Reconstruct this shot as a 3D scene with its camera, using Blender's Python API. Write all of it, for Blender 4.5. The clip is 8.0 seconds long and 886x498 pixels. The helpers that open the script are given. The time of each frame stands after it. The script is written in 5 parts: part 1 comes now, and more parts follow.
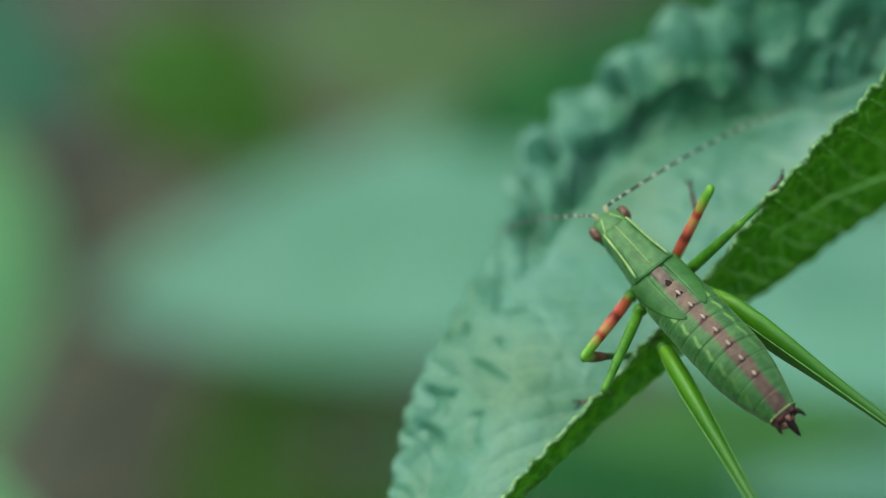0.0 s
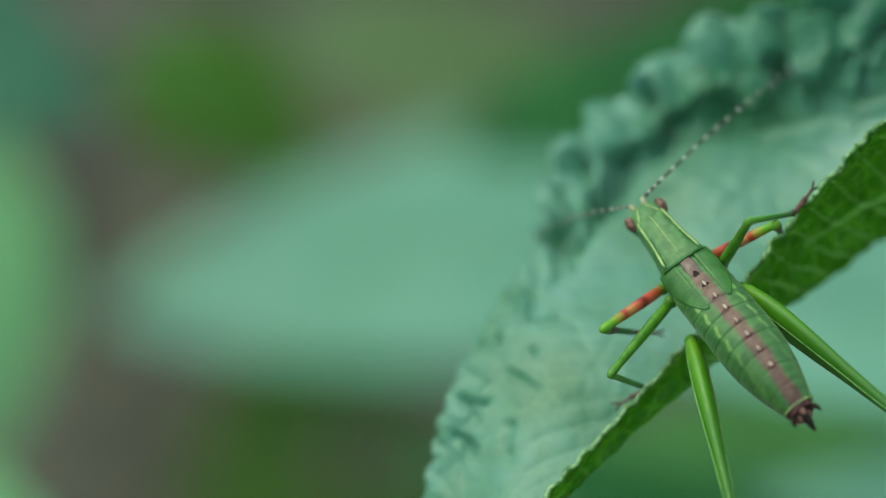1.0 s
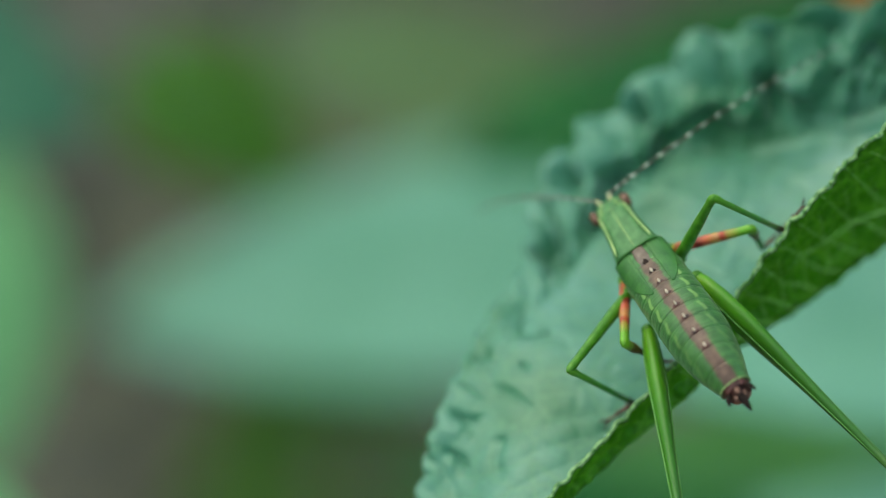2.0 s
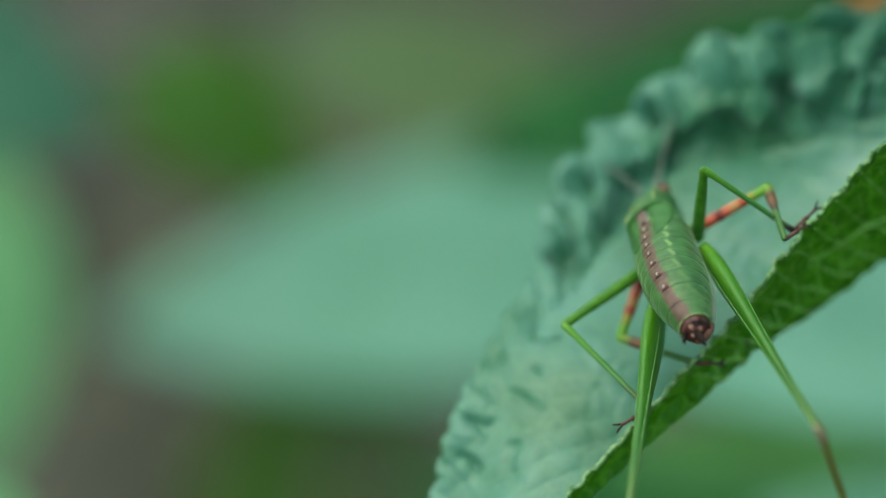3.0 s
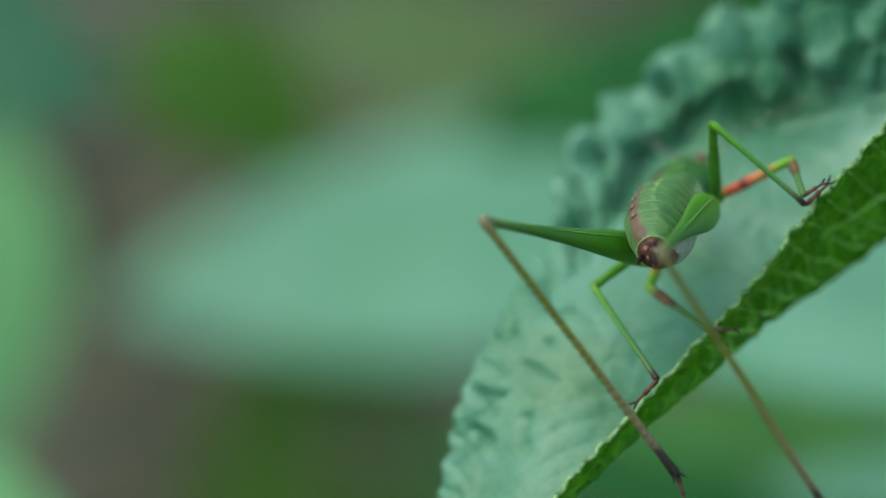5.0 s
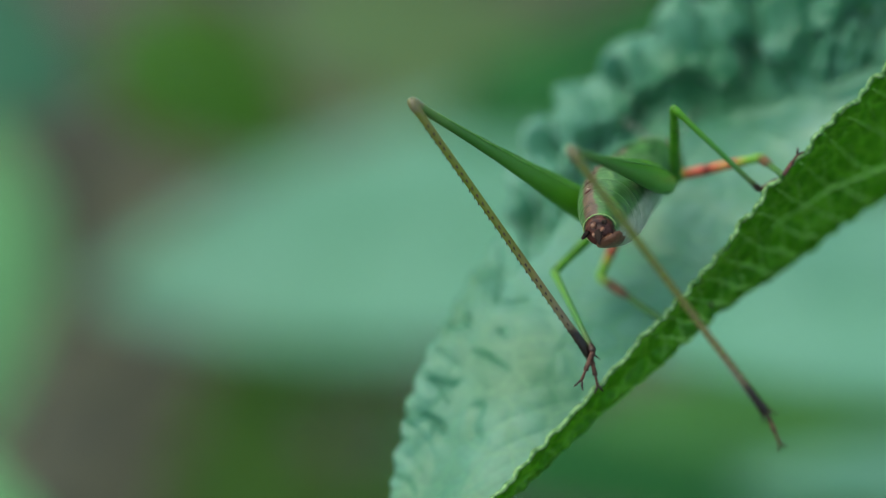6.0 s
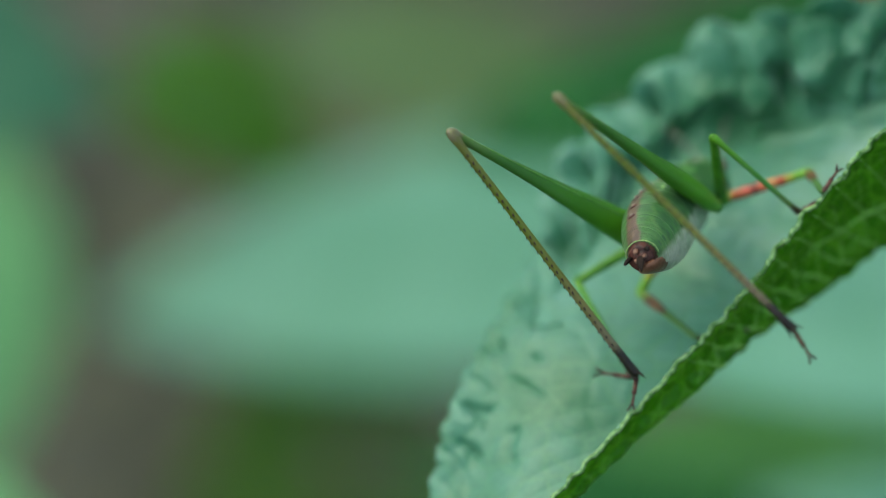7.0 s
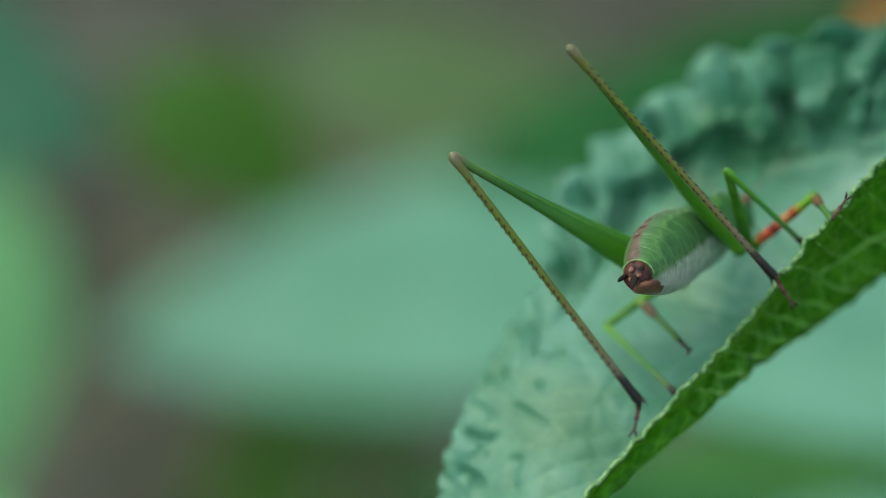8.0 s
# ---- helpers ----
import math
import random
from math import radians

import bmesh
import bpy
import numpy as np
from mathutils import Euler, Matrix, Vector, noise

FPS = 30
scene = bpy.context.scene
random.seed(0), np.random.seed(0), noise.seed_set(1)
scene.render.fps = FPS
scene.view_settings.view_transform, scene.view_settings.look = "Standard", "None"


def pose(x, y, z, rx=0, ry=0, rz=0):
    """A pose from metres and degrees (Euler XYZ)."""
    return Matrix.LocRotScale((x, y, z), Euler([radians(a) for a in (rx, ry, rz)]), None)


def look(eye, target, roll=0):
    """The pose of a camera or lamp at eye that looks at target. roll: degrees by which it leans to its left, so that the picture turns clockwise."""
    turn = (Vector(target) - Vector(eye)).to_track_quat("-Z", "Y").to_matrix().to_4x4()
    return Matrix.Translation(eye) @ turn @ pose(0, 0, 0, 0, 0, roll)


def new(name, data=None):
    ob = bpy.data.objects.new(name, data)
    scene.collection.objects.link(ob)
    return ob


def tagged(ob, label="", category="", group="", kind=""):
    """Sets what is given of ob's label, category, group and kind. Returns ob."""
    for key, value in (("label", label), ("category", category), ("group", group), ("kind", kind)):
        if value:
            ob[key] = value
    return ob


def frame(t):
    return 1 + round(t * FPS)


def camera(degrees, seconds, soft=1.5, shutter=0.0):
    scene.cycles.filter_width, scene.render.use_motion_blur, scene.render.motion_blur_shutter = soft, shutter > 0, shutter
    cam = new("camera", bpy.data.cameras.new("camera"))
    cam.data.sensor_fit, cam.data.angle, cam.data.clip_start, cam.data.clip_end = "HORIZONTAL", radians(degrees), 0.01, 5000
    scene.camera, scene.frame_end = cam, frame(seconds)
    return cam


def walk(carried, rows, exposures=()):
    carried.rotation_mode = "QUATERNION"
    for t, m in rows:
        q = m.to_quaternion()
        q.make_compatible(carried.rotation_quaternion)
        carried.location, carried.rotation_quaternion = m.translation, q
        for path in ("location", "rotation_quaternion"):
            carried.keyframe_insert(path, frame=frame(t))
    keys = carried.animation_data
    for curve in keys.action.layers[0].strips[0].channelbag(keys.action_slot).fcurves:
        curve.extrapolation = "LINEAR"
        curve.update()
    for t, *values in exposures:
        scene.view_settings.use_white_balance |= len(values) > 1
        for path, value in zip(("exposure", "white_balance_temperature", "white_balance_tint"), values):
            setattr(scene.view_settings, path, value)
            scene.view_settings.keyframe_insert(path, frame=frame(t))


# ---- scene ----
# ------------------------------------------------------------------ camera
# Everything near the subject is laid out in millimetres in a frame that leans 40 degrees:
# a to the right, b up the leaning plane, c out of it towards the lens; its origin is 0.30 m above the soil.
MM = 0.001
LEAN = 40.0
BASIS = pose(0, 0, 0.30, 90 - LEAN, 0, 0)
REACH = 200.0


def at(a, b, c):
    """A point of the leaning frame, millimetres in, world metres out."""
    return BASIS @ (Vector((a, b, c)) * MM)


cam = camera(2 * math.degrees(math.atan(28 / REACH)), 8.0, soft=1.1)
cam.data.dof.use_dof = True
cam.data.dof.focus_distance = (REACH - 4.5) * MM
cam.data.dof.aperture_fstop = 12.0

# seconds, the sideways drift of the lens along a, and the height on the leaning plane at which it is tilted to look
EYES = [
    (0, 2.143, -0.536),
    (0.1, 1.857, -0.679),
    (0.2, 1.429, -0.464),
    (0.3, 1.357, -0.25),
    (0.4, 1.214, -0.214),
    (0.5, 0.786, -0.429),
    (0.6, 0.5, -0.429),
    (0.7, 0.536, -0.179),
    (0.8, 0.571, -0.071),
    (0.9, 0.464, 0),
    (1, -0, 0),
    (1.1, -0.286, -0.036),
    (1.2, -0.357, -0.143),
    (1.3, -0.071, -0.107),
    (1.4, 0.071, -0.036),
    (1.5, 0.214, 0.107),
    (1.6, 0.036, 0.321),
    (1.7, -0, 0.5),
    (1.8, 0.214, 0.607),
    (1.9, 0.429, 0.857),
    (2, 0.607, 1),
    (2.1, 0.25, 0.821),
    (2.2, -0.036, 0.5),
    (3.3, -0.286, 1.5),
    (3.4, -0.286, 1.536),
    (3.5, -0.321, 1.607),
    (3.6, -0.393, 1.714),
    (3.7, -0.321, 1.643),
    (3.8, -0.357, 1.679),
    (3.9, -0.429, 1.75),
    (4, -0.429, 1.75),
    (4.1, -0.321, 1.75),
    (4.2, -0.286, 1.607),
    (4.3, -0.143, 1.393),
    (4.4, -0.25, 1.179),
    (4.5, -0.143, 1.179),
    (4.6, -0.179, 0.821),
    (4.7, -1.143, 0.214),
    (5.8, 0.714, -1.321),
    (5.9, 1.464, -1.571),
    (6, 2.036, -1.179),
    (6.1, 2.143, -0.964),
    (6.2, 2, -0.893),
    (6.3, 2.214, -0.893),
    (6.4, 1.893, -0.964),
    (6.5, 1.536, -0.643),
    (6.6, 1.25, -0.25),
    (6.7, 0.964, 0.179),
    (6.8, 0.536, 0.321),
    (6.9, 0.071, 0.25),
    (7, -0.25, 0.429),
    (7.1, -0.286, 0.643),
    (7.2, -0.393, 0.893),
    (7.3, -0.607, 1.036),
    (7.4, -0.821, 1.214),
    (7.5, -0.857, 1.464),
    (7.6, -0.643, 1.607),
    (7.7, -0.464, 1.893),
    (7.8, -0.5, 2.107),
    (7.9, -0.5, 2.143),
    (8, -0.429, 2.179),
]

walk(cam, [(t, BASIS @ pose(a * MM, 0, REACH * MM, math.degrees(math.atan(b / REACH)))) for t, a, b in EYES], [(0, 0.67, 7250, -6.0), (8, 0.67, 7250, -6.0)])

# ------------------------------------------------------------------ world and light
world = bpy.data.worlds.new("overcast_sky")
scene.world = world
world.use_nodes = True
sky = world.node_tree.nodes.new("ShaderNodeTexSky")
sky.sky_type = "NISHITA"
sky.sun_disc = False
sky.sun_elevation = radians(64)
sky.sun_rotation = radians(-68)
sky.dust_density = 3.0
back = world.node_tree.nodes["Background"]
back.inputs["Strength"].default_value = 0.15
world.node_tree.links.new(sky.outputs["Color"], back.inputs["Color"])
sun_data = bpy.data.lights.new("sun", "SUN")
sun_data.energy = 0.85
sun_data.angle = radians(110)
sun_data.color = (1.0, 0.98, 0.94)
sun = new("sun", sun_data)
sun.matrix_world = look((-0.68, 0.1, 2.0), (0, 0, 0.3))

# ------------------------------------------------------------------ materials
def material(name, rough=0.5, spec=0.5):
    m = bpy.data.materials.new(name)
    m.use_nodes = True
    b = m.node_tree.nodes["Principled BSDF"]
    b.inputs["Roughness"].default_value = rough
    b.inputs["Specular IOR Level"].default_value = spec
    return m, m.node_tree, b


def node(tree, kind, **values):
    n = tree.nodes.new(kind)
    for key, value in values.items():
        n.inputs[key.replace("_", " ")].default_value = value
    return n


def ramp(tree, source, stops, smooth=True):
    r = tree.nodes.new("ShaderNodeValToRGB")
    r.color_ramp.interpolation = "EASE" if smooth else "CONSTANT"
    e = r.color_ramp.elements
    while len(e) < len(stops):
        e.new(0.5)
    for i, (p, c) in enumerate(stops):
        e[i].position, e[i].color = p, (*c, 1)
    tree.links.new(source, r.inputs["Fac"])
    return r.outputs["Color"]


def coords(tree, scale=1000.0):
    """Object coordinates in millimetres."""
    c = tree.nodes.new("ShaderNodeTexCoord")
    m = tree.nodes.new("ShaderNodeMapping")
    m.inputs["Scale"].default_value = (scale, scale, scale)
    tree.links.new(c.outputs["Object"], m.inputs["Vector"])
    return m.outputs["Vector"]


def mixed(tree, kind, fac, a, b):
    m = tree.nodes.new("ShaderNodeMix")
    m.data_type, m.blend_type = "RGBA", kind
    for key, value in (("Factor", fac), ("A", a), ("B", b)):
        s = [i for i in m.inputs if i.name == key and i.enabled][0]
        if isinstance(value, (tuple, float, int)):
            s.default_value = value if key == "Factor" else (*value, 1)
        else:
            tree.links.new(value, s)
    return [o for o in m.outputs if o.enabled][0]


def maths(tree, op, a, b=0.0):
    m = tree.nodes.new("ShaderNodeMath")
    m.operation = op
    for i, value in enumerate((a, b)):
        if isinstance(value, (float, int)):
            m.inputs[i].default_value = value
        else:
            tree.links.new(value, m.inputs[i])
    return m.outputs[0]


def bump(tree, b, height, strength, distance):
    n = tree.nodes.new("ShaderNodeBump")
    n.inputs["Strength"].default_value = strength
    n.inputs["Distance"].default_value = distance
    tree.links.new(height, n.inputs["Height"])
    tree.links.new(n.outputs["Normal"], b.inputs["Normal"])


def leaf_material(name, dark, mid, pale, rough, spec, through_light, relief=0.10, cell=1.1, sheen=0.0, glow=None, net_mix=0.3, grain_mix=0.8, vein_tint=None, warp=0.0, wax=0.0):
    """Leaf blade: net of fine veins, blotches at two scales, some light let through."""
    m, tree, b = material(name, rough, spec)
    v = coords(tree)
    net = node(tree, "ShaderNodeTexVoronoi", Scale=1.0 / cell, Randomness=0.9)
    net.feature = "DISTANCE_TO_EDGE"
    big = node(tree, "ShaderNodeTexNoise", Scale=0.09, Detail=3.0)
    fine = node(tree, "ShaderNodeTexNoise", Scale=2.6, Detail=4.0)
    for n in (net, big, fine):
        tree.links.new(v, n.inputs["Vector"])
    if warp:
        # wavy, arching side veins
        sway = node(tree, "ShaderNodeTexNoise", Scale=0.3, Detail=1.0)
        tree.links.new(v, sway.inputs["Vector"])
        tree.links.new(mixed(tree, "LINEAR_LIGHT", warp, v, sway.outputs["Color"]), net.inputs["Vector"])
    col = ramp(tree, big.outputs["Fac"], [(0.3, dark), (0.52, mid), (0.72, pale)])
    grain = ramp(tree, fine.outputs["Fac"], [(0.3, (0.72, 0.76, 0.72)), (0.7, (1.15, 1.12, 1.12))])
    col = mixed(tree, "MULTIPLY", grain_mix, col, grain)
    vein = ramp(tree, net.outputs["Distance"], [(0.0, (1, 1, 1)), (0.12, (0, 0, 0))])
    col = mixed(tree, "MIX", maths(tree, "MULTIPLY", vein, net_mix), col, vein_tint or pale)
    tree.links.new(col, b.inputs["Base Color"])
    puff = ramp(tree, net.outputs["Distance"], [(0.0, (0, 0, 0)), (0.35, (1, 1, 1))])
    h = maths(tree, "ADD", maths(tree, "MULTIPLY", puff, 1.0), maths(tree, "MULTIPLY", fine.outputs["Fac"], 0.05 if warp else 0.35))
    bump(tree, b, h, 0.8, relief * MM)
    b.inputs["Specular Tint"].default_value = (0.86, 0.97, 1.0, 1)
    b.inputs["Coat Weight"].default_value = wax
    b.inputs["Coat Roughness"].default_value = 0.42
    b.inputs["Coat IOR"].default_value = 1.7
    b.inputs["Sheen Weight"].default_value = sheen
    b.inputs["Sheen Tint"].default_value = (0.8, 0.95, 1.0, 1)
    tr = tree.nodes.new("ShaderNodeBsdfTranslucent")
    if glow:
        lit = mixed(tree, "MIX", maths(tree, "MULTIPLY", vein, net_mix), tuple(0.72 * c for c in glow), tuple(min(1.0, 1.3 * c + 0.1) for c in glow))
        tree.links.new(mixed(tree, "MULTIPLY", 0.8, lit, grain), tr.inputs["Color"])
    else:
        tree.links.new(col, tr.inputs["Color"])
    mx = tree.nodes.new("ShaderNodeMixShader")
    mx.inputs["Fac"].default_value = through_light
    out = tree.nodes["Material Output"]
    tree.links.new(b.outputs[0], mx.inputs[1])
    tree.links.new(tr.outputs[0], mx.inputs[2])
    tree.links.new(mx.outputs[0], out.inputs["Surface"])
    return m


def skin_material(name, dark, light, rough=0.44, spec=0.4, grain=1.8, relief=0.03, glow_through=0.0):
    """Insect cuticle: mottled colour, fine pits."""
    m, tree, b = material(name, rough, spec)
    v = coords(tree)
    n1 = node(tree, "ShaderNodeTexNoise", Scale=grain, Detail=4.0)
    n2 = node(tree, "ShaderNodeTexNoise", Scale=grain * 6, Detail=2.0)
    for n in (n1, n2):
        tree.links.new(v, n.inputs["Vector"])
    col = ramp(tree, n1.outputs["Fac"], [(0.32, dark), (0.68, light)])
    col = mixed(tree, "MULTIPLY", 0.3, col, ramp(tree, n2.outputs["Fac"], [(0.3, (0.7, 0.7, 0.7)), (0.7, (1.2, 1.2, 1.2))]))
    tree.links.new(col, b.inputs["Base Color"])
    bump(tree, b, n2.outputs["Fac"], 0.6, relief * MM)
    if glow_through:
        b.inputs["Subsurface Weight"].default_value = glow_through
        b.inputs["Subsurface Radius"].default_value = (0.6, 1.0, 0.3)
        b.inputs["Subsurface Scale"].default_value = 0.4 * MM
    return m


def banded_material(name, stops, length, rough=0.4):
    """Colour rings along a limb; stops as fractions of its length."""
    m, tree, b = material(name, rough)
    v = coords(tree)
    sep = tree.nodes.new("ShaderNodeSeparateXYZ")
    tree.links.new(v, sep.inputs[0])
    n1 = node(tree, "ShaderNodeTexNoise", Scale=2.2, Detail=3.0)
    tree.links.new(v, n1.inputs["Vector"])
    pos = maths(tree, "DIVIDE", sep.outputs["X"], length)
    pos = maths(tree, "ADD", pos, maths(tree, "MULTIPLY", maths(tree, "SUBTRACT", n1.outputs["Fac"], 0.5), 0.09))
    col = ramp(tree, pos, stops)
    tree.links.new(col, b.inputs["Base Color"])
    bump(tree, b, n1.outputs["Fac"], 0.5, 0.03 * MM)
    b.inputs["Subsurface Weight"].default_value = 0.35
    b.inputs["Subsurface Radius"].default_value = (0.6, 1.0, 0.2)
    b.inputs["Subsurface Scale"].default_value = 0.8 * MM
    return m


def abdomen_material():
    """Green back with a dusky pink stripe, pale side lines and a whitish belly."""
    m, tree, b = material("abdomen_skin", 0.42, 0.55)
    b.inputs["Sheen Weight"].default_value = 0.18
    b.inputs["Sheen Roughness"].default_value = 0.45
    b.inputs["Sheen Tint"].default_value = (0.7, 1.0, 0.6, 1)
    v = coords(tree)
    sep = tree.nodes.new("ShaderNodeSeparateXYZ")
    tree.links.new(v, sep.inputs[0])
    n1 = node(tree, "ShaderNodeTexNoise", Scale=1.6, Detail=4.0)
    n2 = node(tree, "ShaderNodeTexNoise", Scale=9.0, Detail=2.0)
    for n in (n1, n2):
        tree.links.new(v, n.inputs["Vector"])
    green = ramp(tree, n1.outputs["Fac"], [(0.3, (0.025, 0.11, 0.02)), (0.7, (0.052, 0.18, 0.037))])
    pink = ramp(tree, n1.outputs["Fac"], [(0.3, (0.08, 0.04, 0.027)), (0.7, (0.155, 0.09, 0.06))])
    wob = maths(tree, "MULTIPLY", maths(tree, "SUBTRACT", n1.outputs["Fac"], 0.5), 0.5)
    y = maths(tree, "ABSOLUTE", sep.outputs["Y"])
    yw = maths(tree, "ADD", y, wob)
    in_stripe = ramp(tree, yw, [(0.34, (1, 1, 1)), (0.58, (0, 0, 0))])
    flank = ramp(tree, maths(tree, "MULTIPLY", maths(tree, "ADD", y, maths(tree, "MULTIPLY", wob, 0.3)), 0.4), [(0.46, (0, 0, 0)), (0.6, (1, 1, 1))])
    deep = ramp(tree, n1.outputs["Fac"], [(0.3, (0.022, 0.105, 0.022)), (0.7, (0.042, 0.165, 0.036))])
    pale_band = ramp(tree, n1.outputs["Fac"], [(0.3, (0.036, 0.13, 0.027)), (0.7, (0.057, 0.18, 0.04))])
    green = mixed(tree, "MIX", flank, pale_band, mixed(tree, "MIX", 0.6, green, deep))
    # fine creases across each ring, their shading also darkened into the green
    crease = node(tree, "ShaderNodeTexNoise", Scale=1.0, Detail=2.0)
    squash = tree.nodes.new("ShaderNodeMapping")
    squash.inputs["Scale"].default_value = (5.5, 0.7, 0.7)
    tree.links.new(v, squash.inputs["Vector"])
    tree.links.new(squash.outputs["Vector"], crease.inputs["Vector"])
    green = mixed(tree, "MULTIPLY", 0.5, green, ramp(tree, crease.outputs["Fac"], [(0.36, (0.6, 0.66, 0.6)), (0.6, (1.15, 1.15, 1.15))]))
    col = mixed(tree, "MIX", in_stripe, green, pink)
    # beaded pale line beside the stripe
    wave = maths(tree, "SINE", maths(tree, "MULTIPLY", sep.outputs["X"], 5.2))
    d = maths(tree, "ABSOLUTE", maths(tree, "SUBTRACT", y, maths(tree, "ADD", maths(tree, "MULTIPLY", wave, 0.07), 1.28)))
    line = ramp(tree, d, [(0.04, (0.8, 0.8, 0.8)), (0.16, (0, 0, 0))])
    front = ramp(tree, maths(tree, "MULTIPLY", maths(tree, "ADD", sep.outputs["X"], 7.0), 0.1), [(0.1, (0.25, 0.25, 0.25)), (0.6, (1, 1, 1))])
    gaps = ramp(tree, maths(tree, "FRACT", maths(tree, "DIVIDE", maths(tree, "SUBTRACT", 2.4, sep.outputs["X"]), 1.2)), [(0.15, (0.2, 0.2, 0.2)), (0.35, (1, 1, 1)), (0.85, (1, 1, 1)), (1.0, (0.2, 0.2, 0.2))])
    line = maths(tree, "MULTIPLY", maths(tree, "MULTIPLY", line, front), gaps)
    col = mixed(tree, "MIX", line, col, (0.22, 0.40, 0.11))
    dots = maths(tree, "SINE", maths(tree, "MULTIPLY", sep.outputs["X"], 10.4))
    row = maths(tree, "ABSOLUTE", maths(tree, "ADD", sep.outputs["Z"], 0.25))
    row = maths(tree, "MULTIPLY", ramp(tree, row, [(0.1, (0.85, 0.85, 0.85)), (0.3, (0, 0, 0))]), ramp(tree, dots, [(0.3, (0, 0, 0)), (0.7, (1, 1, 1))]))
    col = mixed(tree, "MIX", row, col, (0.02, 0.09, 0.03))
    low = maths(tree, "ADD", maths(tree, "MULTIPLY", sep.outputs["Z"], -0.5), maths(tree, "MULTIPLY", wob, 0.35))
    belly = ramp(tree, low, [(0.3, (0, 0, 0)), (0.55, (1, 1, 1))])
    col = mixed(tree, "MIX", belly, col, ramp(tree, n1.outputs["Fac"], [(0.3, (0.24, 0.32, 0.22)), (0.7, (0.42, 0.47, 0.38))]))
    tree.links.new(col, b.inputs["Base Color"])
    bump(tree, b, maths(tree, "ADD", n2.outputs["Fac"], maths(tree, "MULTIPLY", crease.outputs["Fac"], 2.0)), 0.6, 0.04 * MM)
    b.inputs["Subsurface Weight"].default_value = 0.15
    b.inputs["Subsurface Radius"].default_value = (0.6, 1.0, 0.3)
    b.inputs["Subsurface Scale"].default_value = 0.4 * MM
    return m


UPPER = leaf_material("leaf_upper_side", (0.012, 0.165, 0.06), (0.075, 0.28, 0.19), (0.17, 0.38, 0.325), 0.44, 0.6, 0.2, relief=0.08, cell=2.3, sheen=0.3, wax=0.35, net_mix=0.45, glow=(0.3, 0.75, 0.07), grain_mix=0.22, vein_tint=(0.04, 0.21, 0.1), warp=0.55)
UNDER = leaf_material("leaf_under_side", (0.035, 0.165, 0.004), (0.07, 0.28, 0.008), (0.24, 0.6, 0.05), 0.42, 0.35, 0.44, relief=0.22, cell=1.7, glow=(0.37, 0.88, 0.05), net_mix=0.42)
VEIN = skin_material("leaf_vein", (0.11, 0.30, 0.17), (0.15, 0.38, 0.23), 0.5)
UNDER_VEIN = skin_material("leaf_under_vein", (0.2, 0.5, 0.07), (0.32, 0.66, 0.14), 0.4)
FAR_TEAL = leaf_material("far_leaf_teal", (0.115, 0.34, 0.215), (0.162, 0.412, 0.288), (0.21, 0.46, 0.345), 0.45, 0.4, 0.15, cell=2.5, sheen=0.1)
FAR_BRIGHT = leaf_material("far_leaf_bright", (0.15, 0.42, 0.17), (0.195, 0.50, 0.215), (0.23, 0.55, 0.25), 0.45, 0.4, 0.3, cell=2.5)
# very dark base colour carries the shade between the pale leaves
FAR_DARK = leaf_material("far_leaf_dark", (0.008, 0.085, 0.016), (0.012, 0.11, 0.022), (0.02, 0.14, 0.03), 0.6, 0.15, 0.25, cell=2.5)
FAR_MID = leaf_material("far_leaf_mid_green", (0.05, 0.18, 0.038), (0.068, 0.22, 0.05), (0.085, 0.25, 0.065), 0.6, 0.2, 0.25, cell=2.5)
FAR_MOSS = leaf_material("far_leaf_moss", (0.085, 0.18, 0.024), (0.11, 0.215, 0.036), (0.13, 0.245, 0.05), 0.6, 0.15, 0.25, cell=2.5)
FAR_OLIVE = leaf_material("far_leaf_olive", (0.03, 0.11, 0.002), (0.04, 0.135, 0.003), (0.055, 0.16, 0.006), 0.6, 0.15, 0.25, cell=2.5)
FAR_SHADE = leaf_material("far_leaf_shade", (0.035, 0.14, 0.075), (0.048, 0.17, 0.095), (0.06, 0.2, 0.115), 0.5, 0.3, 0.15, cell=2.5)
FAR_MUTED = leaf_material("far_leaf_muted", (0.08, 0.15, 0.055), (0.105, 0.18, 0.066), (0.125, 0.205, 0.077), 0.6, 0.3, 0.2, cell=2.5)
STEM = skin_material("plant_stem", (0.05, 0.13, 0.04), (0.09, 0.2, 0.06), 0.55, grain=0.5)

GREEN = skin_material("green_cuticle", (0.04, 0.145, 0.04), (0.082, 0.235, 0.072), 0.42, glow_through=0.15)
DEEP = skin_material("deep_green_cuticle", (0.03, 0.13, 0.022), (0.068, 0.225, 0.042), 0.4, glow_through=0.1)
PAD = skin_material("wing_pad_green", (0.026, 0.12, 0.022), (0.055, 0.19, 0.04), 0.42, grain=0.9, glow_through=0.1)
LEG_GREEN = skin_material("leg_green", (0.045, 0.18, 0.009), (0.085, 0.26, 0.02), 0.38, glow_through=0.2)
CREAM = skin_material("cream_line", (0.22, 0.38, 0.12), (0.36, 0.5, 0.2), 0.45)
EYE = skin_material("eye_brown", (0.08, 0.038, 0.022), (0.2, 0.105, 0.068), 0.22, grain=3.0)
DARK = skin_material("dark_brown", (0.016, 0.008, 0.006), (0.05, 0.022, 0.016), 0.35)
SOOT = skin_material("matt_black", (0.014, 0.010, 0.009), (0.035, 0.022, 0.018), 0.8, 0.15)
